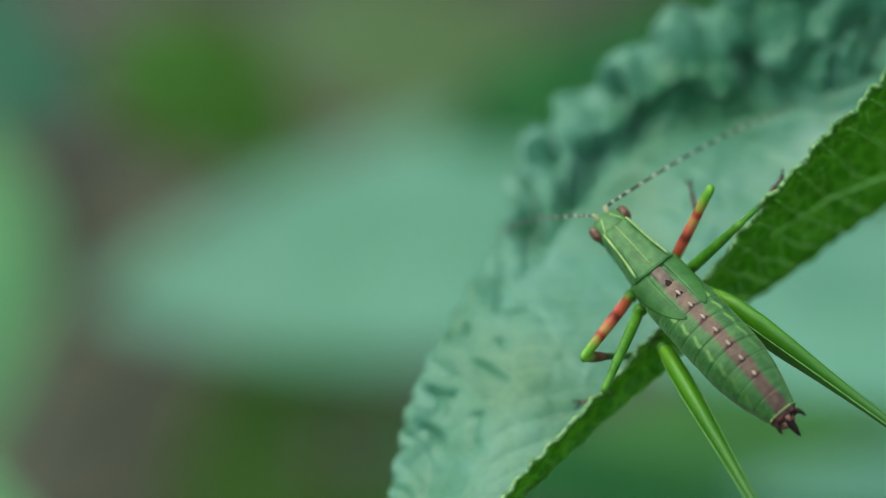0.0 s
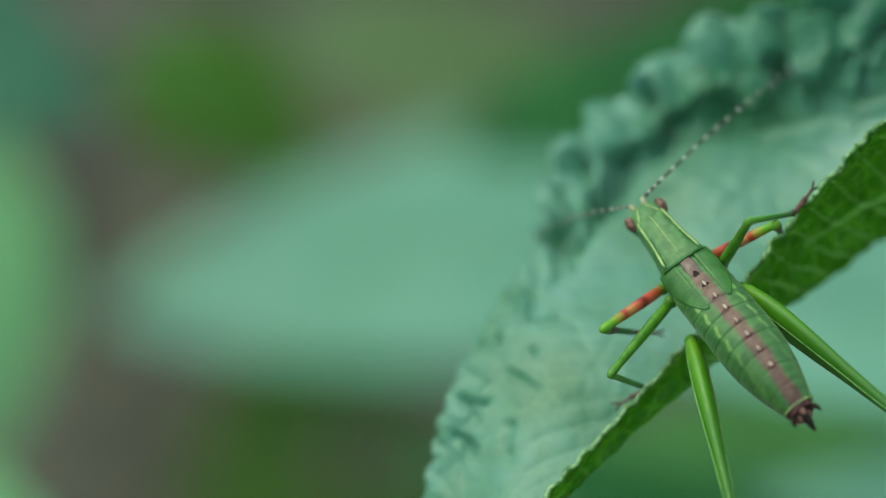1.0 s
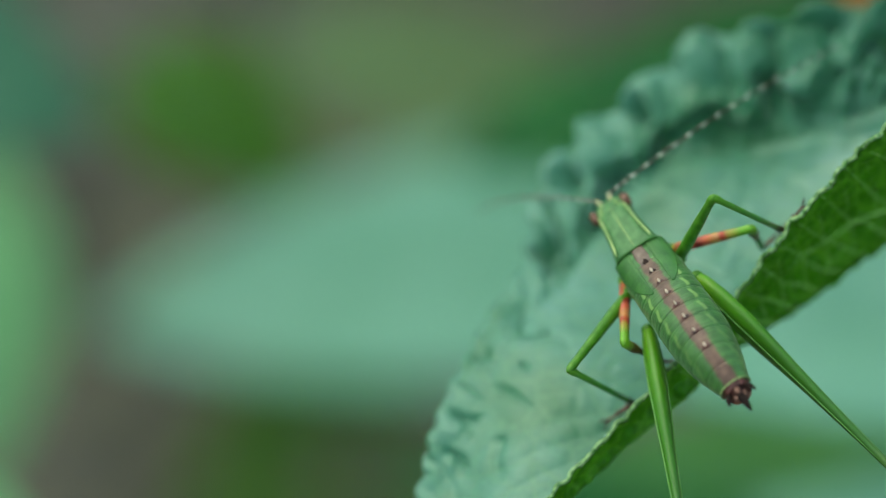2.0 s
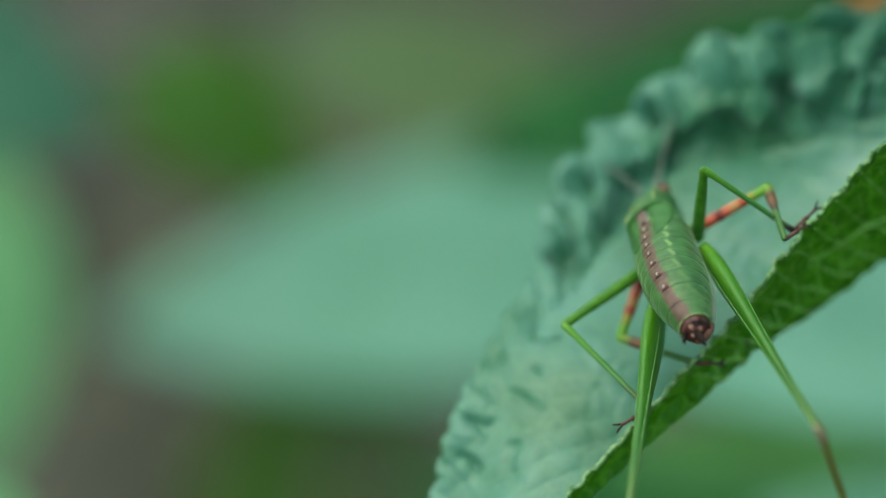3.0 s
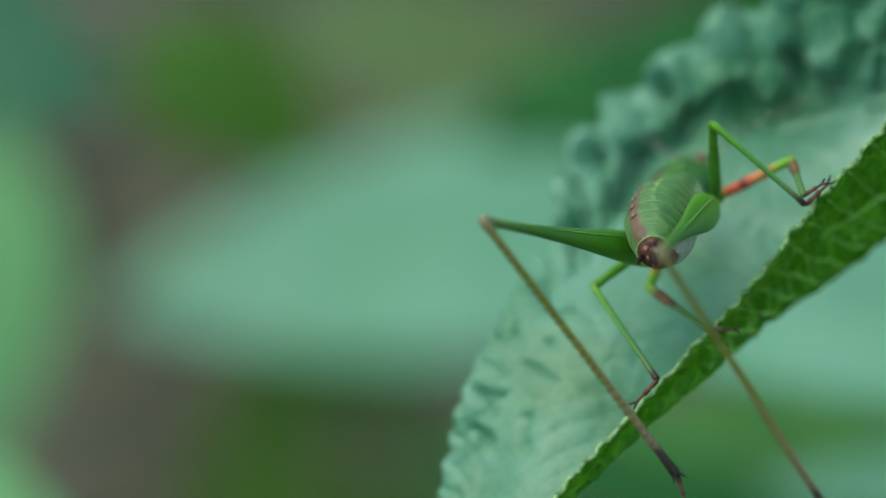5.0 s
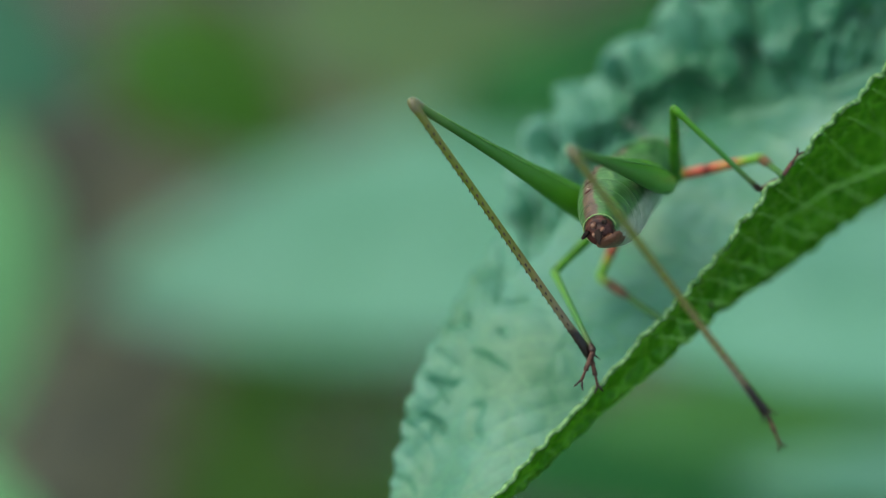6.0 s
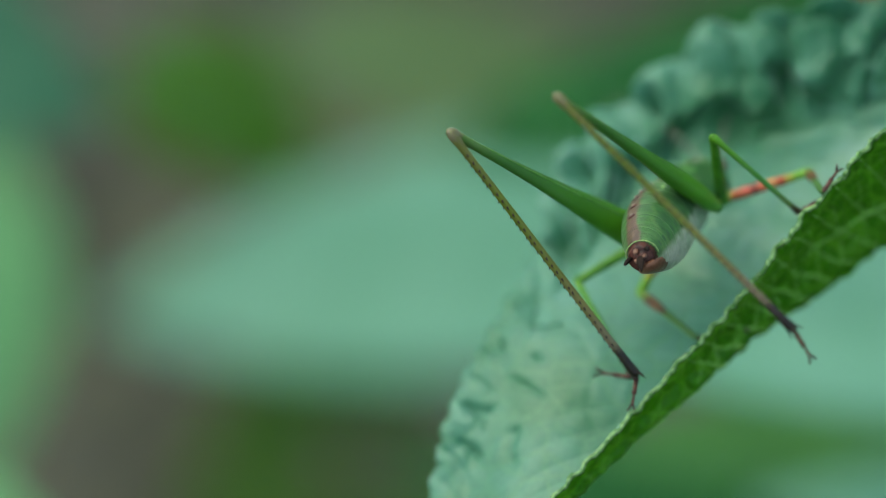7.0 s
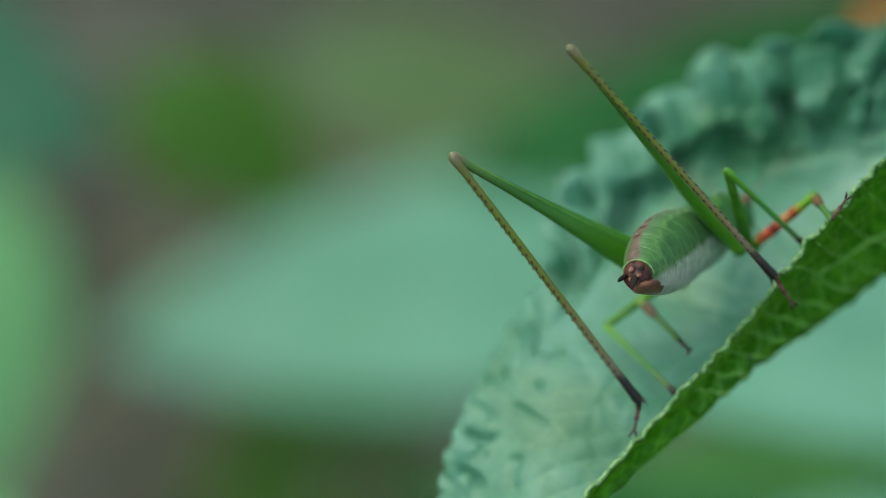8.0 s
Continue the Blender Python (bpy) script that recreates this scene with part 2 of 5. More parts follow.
MAROON = skin_material("maroon_plate", (0.03, 0.008, 0.007), (0.13, 0.045, 0.036), 0.35, grain=2.5)
PINKISH = skin_material("pinkish_brown", (0.19, 0.09, 0.06), (0.33, 0.18, 0.13), 0.4)
STRIPE = skin_material("dusky_stripe", (0.11, 0.08, 0.06), (0.22, 0.17, 0.135), 0.4)
FOOT = skin_material("foot_brown", (0.03, 0.012, 0.008), (0.14, 0.06, 0.042), 0.5, grain=2.2)
PALE = skin_material("pale_tip", (0.34, 0.28, 0.2), (0.5, 0.43, 0.34), 0.5)
RIMGREEN = skin_material("pale_green_ridge", (0.07, 0.24, 0.03), (0.12, 0.31, 0.08), 0.45)
LEAF_RIM = skin_material("leaf_rim", (0.025, 0.15, 0.01), (0.24, 0.46, 0.16), 0.18, 0.8, grain=2.6, relief=0.10)
SOCKET = skin_material("feeler_socket", (0.25, 0.3, 0.14), (0.42, 0.42, 0.26), 0.45)
RUSTY = skin_material("rusty_plate", (0.085, 0.03, 0.017), (0.21, 0.095, 0.055), 0.4, grain=1.4)
RING = skin_material("pale_ring", (0.42, 0.46, 0.38), (0.55, 0.6, 0.5), 0.5)
DRY = leaf_material("dry_leaf", (0.25, 0.12, 0.03), (0.4, 0.2, 0.06), (0.5, 0.28, 0.1), 0.7, 0.3, 0.3)
ABDOMEN = abdomen_material()
FORE_FEMUR = banded_material("fore_femur_bands", [(0.02, (0.14, 0.36, 0.03)), (0.12, (0.35, 0.09, 0.03)), (0.28, (0.5, 0.09, 0.055)), (0.36, (0.16, 0.008, 0.008)), (0.46, (0.50, 0.11, 0.055)), (0.58, (0.46, 0.22, 0.075)), (0.68, (0.34, 0.03, 0.015)), (0.76, (0.3, 0.28, 0.04)), (0.9, (0.13, 0.34, 0.02))], 5.7)
FORE_TIBIA = banded_material("fore_tibia_bands", [(0.0, (0.14, 0.34, 0.02)), (0.1, (0.15, 0.24, 0.04)), (0.18, (0.10, 0.05, 0.02)), (0.3, (0.16, 0.075, 0.03)), (0.42, (0.06, 0.035, 0.014)), (0.5, (0.055, 0.16, 0.03)), (0.9, (0.05, 0.15, 0.03))], 5.5, 0.45)
MID_TIBIA = banded_material("middle_tibia_bands", [(0.0, (0.10, 0.3, 0.02)), (0.6, (0.06, 0.22, 0.04)), (0.86, (0.08, 0.16, 0.05)), (0.95, (0.03, 0.012, 0.008))], 7.8)
HIND_FEMUR = banded_material("hind_femur_bands", [(0.0, (0.12, 0.33, 0.012)), (0.13, (0.07, 0.25, 0.010)), (0.4, (0.042, 0.18, 0.010)), (0.75, (0.034, 0.145, 0.016)), (0.95, (0.085, 0.19, 0.04)), (0.985, (0.15, 0.15, 0.08))], 19.0, 0.42)
HIND_TIBIA = banded_material("hind_tibia_bands", [(0.0, (0.16, 0.15, 0.08)), (0.06, (0.14, 0.155, 0.03)), (0.3, (0.125, 0.165, 0.014)), (0.5, (0.15, 0.17, 0.028)), (0.7, (0.18, 0.165, 0.06)), (0.86, (0.17, 0.145, 0.09)), (0.92, (0.015, 0.01, 0.008))], 20.0)

# ------------------------------------------------------------------ mesh helpers
def part(name, bm, mats, parent, label="", smooth=True):
    """Links a bmesh as one mesh object under a thing or a part."""
    me = bpy.data.meshes.new(name)
    bm.to_mesh(me)
    bm.free()
    for m in (mats if isinstance(mats, (list, tuple)) else [mats]):
        me.materials.append(m)
    if smooth:
        me.polygons.foreach_set("use_smooth", [True] * len(me.polygons))
    ob = new(name, me)
    ob.parent = parent
    return tagged(ob, label) if label else ob


def loft(rings, n=20, caps=True, bm=None, slot=0):
    """rings: (x, y, z, half width, height above, depth below); a closed tube along x, in millimetres."""
    bm = bm or bmesh.new()
    loops = []
    for x, y, z, hw, up, dn in rings:
        loop = []
        for i in range(n):
            a = 2 * math.pi * i / n
            s = math.sin(a)
            loop.append(bm.verts.new(Vector((x, y + hw * math.cos(a), z + (up if s > 0 else dn) * s)) * MM))
        loops.append(loop)
    for p, q in zip(loops, loops[1:]):
        for i in range(n):
            bm.faces.new((p[i], p[(i + 1) % n], q[(i + 1) % n], q[i])).material_index = slot
    if caps:
        bm.faces.new(loops[0][::-1]).material_index = slot
        bm.faces.new(loops[-1]).material_index = slot
    bmesh.ops.recalc_face_normals(bm, faces=bm.faces)
    return bm


def tube(points, radii, n=8, bm=None, slots=None):
    """A round tube through points (millimetres)."""
    bm = bm or bmesh.new()
    pts = [Vector(p) for p in points]
    loops, side = [], None
    for i, p in enumerate(pts):
        d = (pts[min(i + 1, len(pts) - 1)] - pts[max(i - 1, 0)]).normalized()
        if side is None:
            side = d.orthogonal().normalized()
        side = (side - d * side.dot(d)).normalized()
        other = d.cross(side)
        r = radii[i] if isinstance(radii, (list, tuple)) else radii
        loops.append([bm.verts.new((p + (side * math.cos(2 * math.pi * k / n) + other * math.sin(2 * math.pi * k / n)) * r) * MM) for k in range(n)])
    for j, (p, q) in enumerate(zip(loops, loops[1:])):
        for i in range(n):
            f = bm.faces.new((p[i], p[(i + 1) % n], q[(i + 1) % n], q[i]))
            f.material_index = slots[j] if slots else 0
    bm.faces.new(loops[0][::-1])
    bm.faces.new(loops[-1])
    return bm


def spline(rows, t):
    """Value at t of rows (t, values...), with smooth monotone-like slopes."""
    ts = [r[0] for r in rows]
    if t <= ts[0]:
        return np.array(rows[0][1:], float)
    if t >= ts[-1]:
        return np.array(rows[-1][1:], float)
    i = max(k for k in range(len(ts)) if ts[k] <= t)
    p = [np.array(r[1:], float) for r in rows]

    def slope(k):
        if k == 0 or k == len(ts) - 1:
            return np.zeros_like(p[0])
        a = (p[k] - p[k - 1]) / (ts[k] - ts[k - 1])
        b = (p[k + 1] - p[k]) / (ts[k + 1] - ts[k])
        m = np.where(a * b > 0, 2 * a * b / np.where(np.abs(a + b) < 1e-9, 1, a + b), 0)
        return m

    h = ts[i + 1] - ts[i]
    u = (t - ts[i]) / h
    return ((2 * u**3 - 3 * u**2 + 1) * p[i] + (u**3 - 2 * u**2 + u) * h * slope(i)
            + (-2 * u**3 + 3 * u**2) * p[i + 1] + (u**3 - u**2) * h * slope(i + 1))


def sheet(grid, thick, turned=False):
    """A leaf blade from a grid of points: an upper and a lower skin joined round the rim. Slot 0 upper, slot 1 lower."""
    g = np.array(grid)
    da, db = np.gradient(g, axis=0), np.gradient(g, axis=1)
    nrm = np.cross(da, db)
    nrm /= np.linalg.norm(nrm, axis=2, keepdims=True) + 1e-12
    if turned:
        nrm = -nrm
    low = g - nrm * thick
    rows, cols = g.shape[:2]
    verts = np.concatenate([g.reshape(-1, 3), low.reshape(-1, 3)]) * MM
    faces, slots = [], []
    k = rows * cols
    for i in range(rows - 1):
        for j in range(cols - 1):
            a, b, c, d = i * cols + j, (i + 1) * cols + j, (i + 1) * cols + j + 1, i * cols + j + 1
            up = (a, d, c, b) if turned else (a, b, c, d)
            faces += [up, tuple(v + k for v in up[::-1])]
            slots += [0, 1]
    rim = ([(i, 0) for i in range(rows)] + [(rows - 1, j) for j in range(1, cols)]
           + [(i, cols - 1) for i in range(rows - 2, -1, -1)] + [(0, j) for j in range(cols - 2, -1, -1)])
    for p, q in zip(rim, rim[1:]):
        a, b = p[0] * cols + p[1], q[0] * cols + q[1]
        faces.append((b, a, a + k, b + k) if not turned else (a, b, b + k, a + k))
        slots.append(1)
    me = bpy.data.meshes.new("blade")
    me.from_pydata(verts.tolist(), [], faces)
    me.polygons.foreach_set("material_index", slots)
    me.polygons.foreach_set("use_smooth", [True] * len(faces))
    me.validate()
    return me, nrm


def mesh_part(name, me, mats, parent, label=""):
    for m in mats:
        me.materials.append(m)
    me.name = name
    ob = new(name, me)
    ob.parent = parent
    return tagged(ob, label) if label else ob


# ------------------------------------------------------------------ ground
def ground():
    m, tree, b = material("leaf_litter_soil", 0.9, 0.2)
    v = coords(tree, 1.0)
    n1 = node(tree, "ShaderNodeTexNoise", Scale=9.0, Detail=6.0)
    n2 = node(tree, "ShaderNodeTexNoise", Scale=120.0, Detail=4.0)
    n3 = node(tree, "ShaderNodeTexVoronoi", Scale=38.0)
    for n in (n1, n2, n3):
        tree.links.new(v, n.inputs["Vector"])
    col = ramp(tree, n1.outputs["Fac"], [(0.35, (0.05, 0.054, 0.047)), (0.5, (0.078, 0.084, 0.071)), (0.68, (0.108, 0.117, 0.097))])
    col = mixed(tree, "MULTIPLY", 0.7, col, ramp(tree, n2.outputs["Fac"], [(0.3, (0.5, 0.5, 0.5)), (0.7, (1.25, 1.2, 1.15))]))
    col = mixed(tree, "MULTIPLY", 0.3, col, ramp(tree, n3.outputs["Distance"], [(0.0, (0.5, 0.48, 0.45)), (0.5, (1.1, 1.1, 1.1))]))
    tree.links.new(col, b.inputs["Base Color"])
    bump(tree, b, n2.outputs["Fac"], 1.0, 0.004)
    bm = bmesh.new()
    # fine in the middle, wide to the horizon
    edges = [-300, -40, -6, -2] + [i * 0.04 - 1.0 for i in range(51)] + [2, 6, 40, 300]
    vs = [[bm.verts.new((x, y, 0.012 * noise.noise((x * 6, y * 6, 0)) if abs(x) < 2 and abs(y) < 2 else 0)) for x in edges] for y in edges]
    for i in range(len(edges) - 1):
        for j in range(len(edges) - 1):
            bm.faces.new((vs[i][j], vs[i][j + 1], vs[i + 1][j + 1], vs[i + 1][j]))
    ob = part("ground", bm, m, None, "brown garden soil with dry leaf litter")
    return tagged(ob, category="ground", kind="structure")


ground()


def litter():
    """Dry fallen leaves and bits strewn over the soil."""
    rnd = random.Random(11)
    m, tree, b = material("dry_litter", 0.85, 0.2)
    n1 = node(tree, "ShaderNodeTexNoise", Scale=160.0, Detail=4.0)
    geo = tree.nodes.new("ShaderNodeNewGeometry")
    col = ramp(tree, geo.outputs["Random Per Island"], [(0.0, (0.04, 0.047, 0.03)), (0.5, (0.078, 0.085, 0.056)), (1.0, (0.115, 0.122, 0.08))])
    col = mixed(tree, "MULTIPLY", 0.7, col, ramp(tree, n1.outputs["Fac"], [(0.3, (0.6, 0.6, 0.6)), (0.7, (1.2, 1.2, 1.2))]))
    tree.links.new(col, b.inputs["Base Color"])
    verts, faces = [], []
    for _ in range(900):
        x, y = rnd.gauss(0, 0.35), rnd.gauss(0.35, 0.4)
        long, wide, turn, tilt = rnd.uniform(0.012, 0.045), rnd.uniform(0.25, 0.5), rnd.uniform(0, 6.28), rnd.uniform(-0.3, 0.3)
        z0 = 0.012 * noise.noise((x * 6, y * 6, 0)) + 0.004
        k = len(verts)
        for i in range(7):
            u = i / 6
            half = long * wide * 0.5 * math.sin(math.pi * min(0.97, max(0.06, u)))
            for j in (-1, 0, 1):
                px, py = (u - 0.5) * long, j * half
                pz = z0 + abs(j) * half * 0.5 + tilt * px + 0.15 * long * (u - 0.5) ** 2 * 4 + abs(tilt) * long * 0.5
                verts.append((x + px * math.cos(turn) - py * math.sin(turn), y + px * math.sin(turn) + py * math.cos(turn), pz))
        for i in range(6):
            for j in range(2):
                a = k + i * 3 + j
                faces.append((a, a + 3, a + 4, a + 1))
    me = bpy.data.meshes.new("leaf_litter")
    me.from_pydata(verts, [], faces)
    me.materials.append(m)
    tagged(new("leaf_litter", me), "dry brown fallen leaves strewn on the soil", "leaf litter", kind="stuff")


litter()


# ------------------------------------------------------------------ plants
def plant(label, foot, category="plant"):
    """An Empty on the soil below the point foot of the leaning frame."""
    w = at(*foot)
    e = new("plant")
    e.empty_display_size = 0.02
    e.matrix_world = Matrix.Translation((w.x, w.y, 0.0))
    return tagged(e, label, category)


def to_world(ob):
    """Places a part whose mesh was laid out in the leaning frame."""
    ob.matrix_parent_inverse = ob.parent.matrix_world.inverted()
    ob.matrix_basis = BASIS
    return ob


bpy.context.view_layer.update()


def stem(parent, top, thickness=2.0, bend=6.0):
    """An upright stem from the soil to the point top of the leaning frame."""
    end = BASIS @ (Vector(top) * MM)
    foot = parent.matrix_world.translation
    pts, rad = [], []
    for i in range(15):
        u = i / 14
        p = foot.lerp(end, u)
        p.x += 0.001 * bend * math.sin(u * 5.0)
        p.y += 0.0007 * bend * math.sin(u * 4.0 + 1)
        if i == 14:
            p = end
        pts.append((BASIS.inverted() @ p) / MM)
        rad.append(thickness * (1.25 - 0.5 * u))
    pts[0] = (BASIS.inverted() @ Vector((foot.x, foot.y, -0.01))) / MM
    return to_world(part("stem", tube(pts, rad, 10), STEM, parent, "ribbed green plant stem"))


def far_leaf(parent, base, tip, width, face, mats, seed=1, droop=6.0, cup=0.12, label="", stalk=None):
    """A toothed, quilted leaf from base to tip (leaning frame), broad side towards face; with midrib and stalk."""
    rnd = random.Random(seed)
    base, tip, face = Vector(base), Vector(tip), Vector(face)
    axis = tip - base
    length = axis.length
    axis.normalize()
    face = (face - axis * face.dot(axis)).normalized()
    across = face.cross(axis)
    rows, cols = 70, 40
    grid, ribs = [], []
    for i in range(rows + 1):
        u = i / rows
        half = width * 0.5 * (math.sin(math.pi * min(1, u ** 0.8)) ** 0.75 if 0 < u < 1 else 0.0) + 0.05
        half *= 1 + 0.03 * (1 - abs(((u * 28) % 1) * 2 - 1))
        line = []
        for j in range(cols + 1):
            v = j / cols * 2 - 1
            p = base + axis * (u * length) + across * (v * half)
            h = -droop * (u - 0.35) ** 2 * 2 + cup * abs(v) * half
            veins = abs(((u * 9 + abs(v) * 1.1) % 1) * 2 - 1)
            h += 0.012 * width * (1 - veins) * (1 - v * v) + 0.008 * width * noise.noise((p * 0.12) + Vector((seed, 0, 0)))
            h -= 0.02 * width * max(0, 1 - abs(v) * 9)
            line.append(tuple(p + face * h))
        grid.append(line)
        ribs.append(Vector(line[cols // 2]))
    me, _ = sheet(grid, 0.25)
    # the skin that looks along face is the upper one
    blade = to_world(mesh_part("leaf", me, mats, parent, label))
    rib = tube([p + face * 0.05 for p in ribs], [0.02 * width * (1 - 0.85 * i / rows) + 0.1 for i in range(rows + 1)], 8)
    part("midrib", rib, VEIN, blade)
    if stalk is not None:
        s = Vector(stalk)
        mid = base.lerp(s, 0.5) + face * 2
        pts = [base * (1 - q) ** 2 + mid * (2 * q * (1 - q)) + s * q * q for q in [k / 10 for k in range(11)]]
        to_world(part("leaf_stalk", tube(pts, [0.9 + 0.5 * k / 10 for k in range(11)], 8), STEM, parent))
    return blade


# ------------------------------------------------------------------ the leaf that the insect stands on
# fraction from tip to base, then the free edge, the fold and the curled rim in the leaning frame
EDGE = [
    (0, -3.94, -25.82, 3),
    (0.15, -1.39, -16.51, -5),
    (0.24, 0.04, -10.21, -6.5),
    (0.33, 2.28, -5.57, -9.5),
    (0.42, 5.46, 0.23, -14),
    (0.5, 5.97, 3.72, -17),
    (0.6, 10.16, 9.58, -18),
    (0.72, 15.93, 14.96, -17),
    (0.82, 21.83, 17.09, -16),
    (0.92, 30.8, 18.46, -14),
    (1, 44.1, 18.79, -10),
]
FOLD = [
    (0, -3.29, -25.58, 4),
    (0.15, 7.26, -16.18, 0.8),
    (0.24, 11.62, -12.26, -1.4),
    (0.33, 15.61, -9.09, -2.8),
    (0.42, 18.52, -6.67, -4.2),
    (0.5, 21.15, -4.66, -5.6),
    (0.6, 24.86, -2.37, -7.5),
    (0.72, 29.64, 0.97, -8.5),
    (0.82, 34.93, 4.89, -9),
    (0.92, 39.22, 10.81, -8),
    (1, 45.01, 17.21, -9),
]
RIM = [
    (0, -3.26, -25.19, 6),
    (0.15, 6.39, -15.58, 2.2),
    (0.24, 10.61, -11.22, 1.2),
    (0.33, 14.48, -7.1, 0.3),
    (0.42, 16.82, -4.68, 0),
    (0.5, 19.14, -2.11, 0),
    (0.6, 21.66, 1.28, 0.5),
    (0.72, 25.62, 5.72, 1),
    (0.82, 29.35, 9.45, 1),
    (0.92, 35.57, 15.04, 0),
    (1, 44.61, 17.49, -8),
]
RIB = [
    (0, -3.48, -25.72, 3),
    (0.15, 1.13, -16.13, -3.5),
    (0.24, 2.79, -10.24, -5.5),
    (0.33, 4.88, -5.62, -7.5),
    (0.42, 8.6, -1.1, -11),
    (0.5, 11.61, 2.74, -13.5),
    (0.6, 14.96, 6.04, -14.5),
    (0.72, 21.21, 7.69, -15),
    (0.82, 26.97, 9.14, -14.5),
    (0.92, 34.24, 12.27, -12.5),
    (1, 44.29, 18.41, -10),
]


def smooth_step(x, lo, hi):
    x = min(1.0, max(0.0, (x - lo) / (hi - lo)))
    return x * x * (3 - 2 * x)


def host_leaf(parent):
    rows, cols = 420, 260
    rib_at = 0.30
    grid, edges, bows = [], [], []
    for i in range(rows + 1):
        s = i / rows
        e, f, r, rib = (Vector(spline(t, s)) for t in (EDGE, FOLD, RIM, RIB))
        span = max(0.5, (f - e).length)
        swell = min(1.0, span / 10)
        b = f.lerp(rib, 0.16) + Vector((0, 0, -0.3 * swell))
        half = rib.lerp(b, 0.5) + Vector((0, 0, (0.7 - 1.3 * smooth_step(s, 0.38, 0.5)) * swell))
        bow = e.lerp(rib, 0.5) + Vector((0, 0, 0.9 * swell * min(1.0, max(0.1, (s - 0.3) * 5))))
        keys = [(0.0, *e), (0.15, *bow), (rib_at, *rib), (0.52, *half), (0.72, *b), (0.82, *(f + Vector((0, 0, -0.6 * swell)))), (0.86, *(f.lerp(r, 0.12))), (0.93, *(f.lerp(r, 0.5) + Vector((0, 0, -min(1.3, 0.2 * (r - f).length))))), (1.0, *r)]
        line = [Vector(spline(keys, j / cols)) for j in range(cols + 1)]
        along = s * 92.0
        # blunt saw teeth and a fine crinkle on the rim
        back = (r - f).normalized() if (r - f).length > 1e-6 else Vector((0, 0, 1))
        saw = (along / 2.7 + 0.15 * math.sin(along * 0.9)) % 1
        lobe = saw / 0.75 if saw < 0.75 else (1 - saw) / 0.25
        tooth2 = 0.34 * math.sin(lobe * math.pi / 2) + 0.03 * math.sin(along * 7.0) + 0.12 * noise.noise((along * 1.3, 0, 4))
        for j in range(round(cols * 0.88), cols + 1):
            u = j / cols
            line[j] = (line[j] + back * ((tooth2 - 0.2) * (0.28 if s < 0.40 else min(1.0, 0.28 + (s - 0.40) * 7)) * swell * max(0, 1 - (1 - u) / 0.05))
                       + Vector((0, 0, (0.06 + 0.26 * min(1.0, max(0.0, (s - 0.40) * 7))) * math.sin(along * 1.15 + 1.0) * swell * max(0, 1 - (1 - u) / 0.10))))
        grid.append(line)
        edges.append(e)
        bows.append(bow)
    g = np.array([[tuple(p) for p in line] for line in grid])
    da, db = np.gradient(g, axis=0), np.gradient(g, axis=1)
    nrm = -np.cross(da, db)
    nrm /= np.linalg.norm(nrm, axis=2, keepdims=True) + 1e-12
    # lobes counted along the free margin: small towards the tip, broad further up
    count = [0.0]
    for i in range(1, rows + 1):
        s = i / rows
        width = float(np.interp(s, [0, 0.28, 0.4, 0.48, 0.6, 1.0], [1.8, 2.0, 2.5, 3.5, 4.2, 4.5]))
        count.append(count[-1] + (edges[i] - edges[i - 1]).length / width * (1 + 0.55 * noise.noise((s * 21, 2.7, 0))))
    count = np.array(count)
    stations = np.linspace(0, 1, rows + 1)
    rnd = random.Random(5)
    vary = [rnd.uniform(0.7, 1.25) for _ in range(80)]
    for i in range(rows + 1):
        s = i / rows
        big = smooth_step(s, 0.34, 0.5)                    # the upper stretch is more deeply quilted
        fade = min(1.0, s * 12, (1 - s) * 8)
        out = (edges[i] - bows[i]).normalized()
        amp = vary[int(count[i])]
        lobe = abs(math.sin(count[i] * math.pi)) ** 0.55
        scallop = (0.42 + 0.75 * big) * (lobe * amp - 0.5 - 0.22 * big)
        crinkle = 0.16 * noise.noise((s * 260, 1.3, 0)) + 0.1 * noise.noise((s * 600, 4.3, 0))
        for j in range(cols + 1):
            u = j / cols
            p = Vector(g[i, j])
            d = u - rib_at
            crease = noise.voronoi(p * 0.62 + Vector((7, 3, 1)))[0]
            fine = min(1.0, (crease[1] - crease[0]) * 1.9)
            if d < 0:
                w = u / rib_at
                q = float(np.interp(s + (0.045 + 0.06 * big) * w + 0.008 * noise.noise(p * 0.45) + 0.022 * w * noise.noise(p * 0.2 + Vector((0, 9, 0))), stations, count))
                k = abs(math.sin(q * math.pi))
                tall = vary[int(q) % 80]
                near_rib = 1 - 0.75 * smooth_step(w, 0.55, 1.0)
                # pleats between the side veins, each ending in a lobe of the margin
                pleat = (k ** 0.6) * tall * (0.30 + 1.15 * big) * near_rib
                pleat *= 1 - (1 - big) * 0.45 * smooth_step(w, 0.2, 0.8)
                pleat *= 1 - smooth_step(w, 0.2, 0.5) * (0.3 + 0.55 * noise.noise(p * 0.42 + Vector((2, 2, 6))))
                pit = smooth_step(noise.noise(p * 0.3 + Vector((9, 4, 2))), 0.04, 0.26)
                pleat -= 2.5 * big * pit * smooth_step(w, 0.12, 0.3) * near_rib
                groove = math.exp(-(k / 0.22) ** 2) * smooth_step(noise.noise(p * 0.33 + Vector((5, 0, 2))), -0.25, 0.15)
                pleat -= 0.22 * groove * (1 + big) * smooth_step(w, 0.12, 0.4)
                cells = noise.voronoi(Vector((q * 1.15, w * 3.4 + 0.6 * math.floor(q), 0.5 * math.floor(q))))[0]
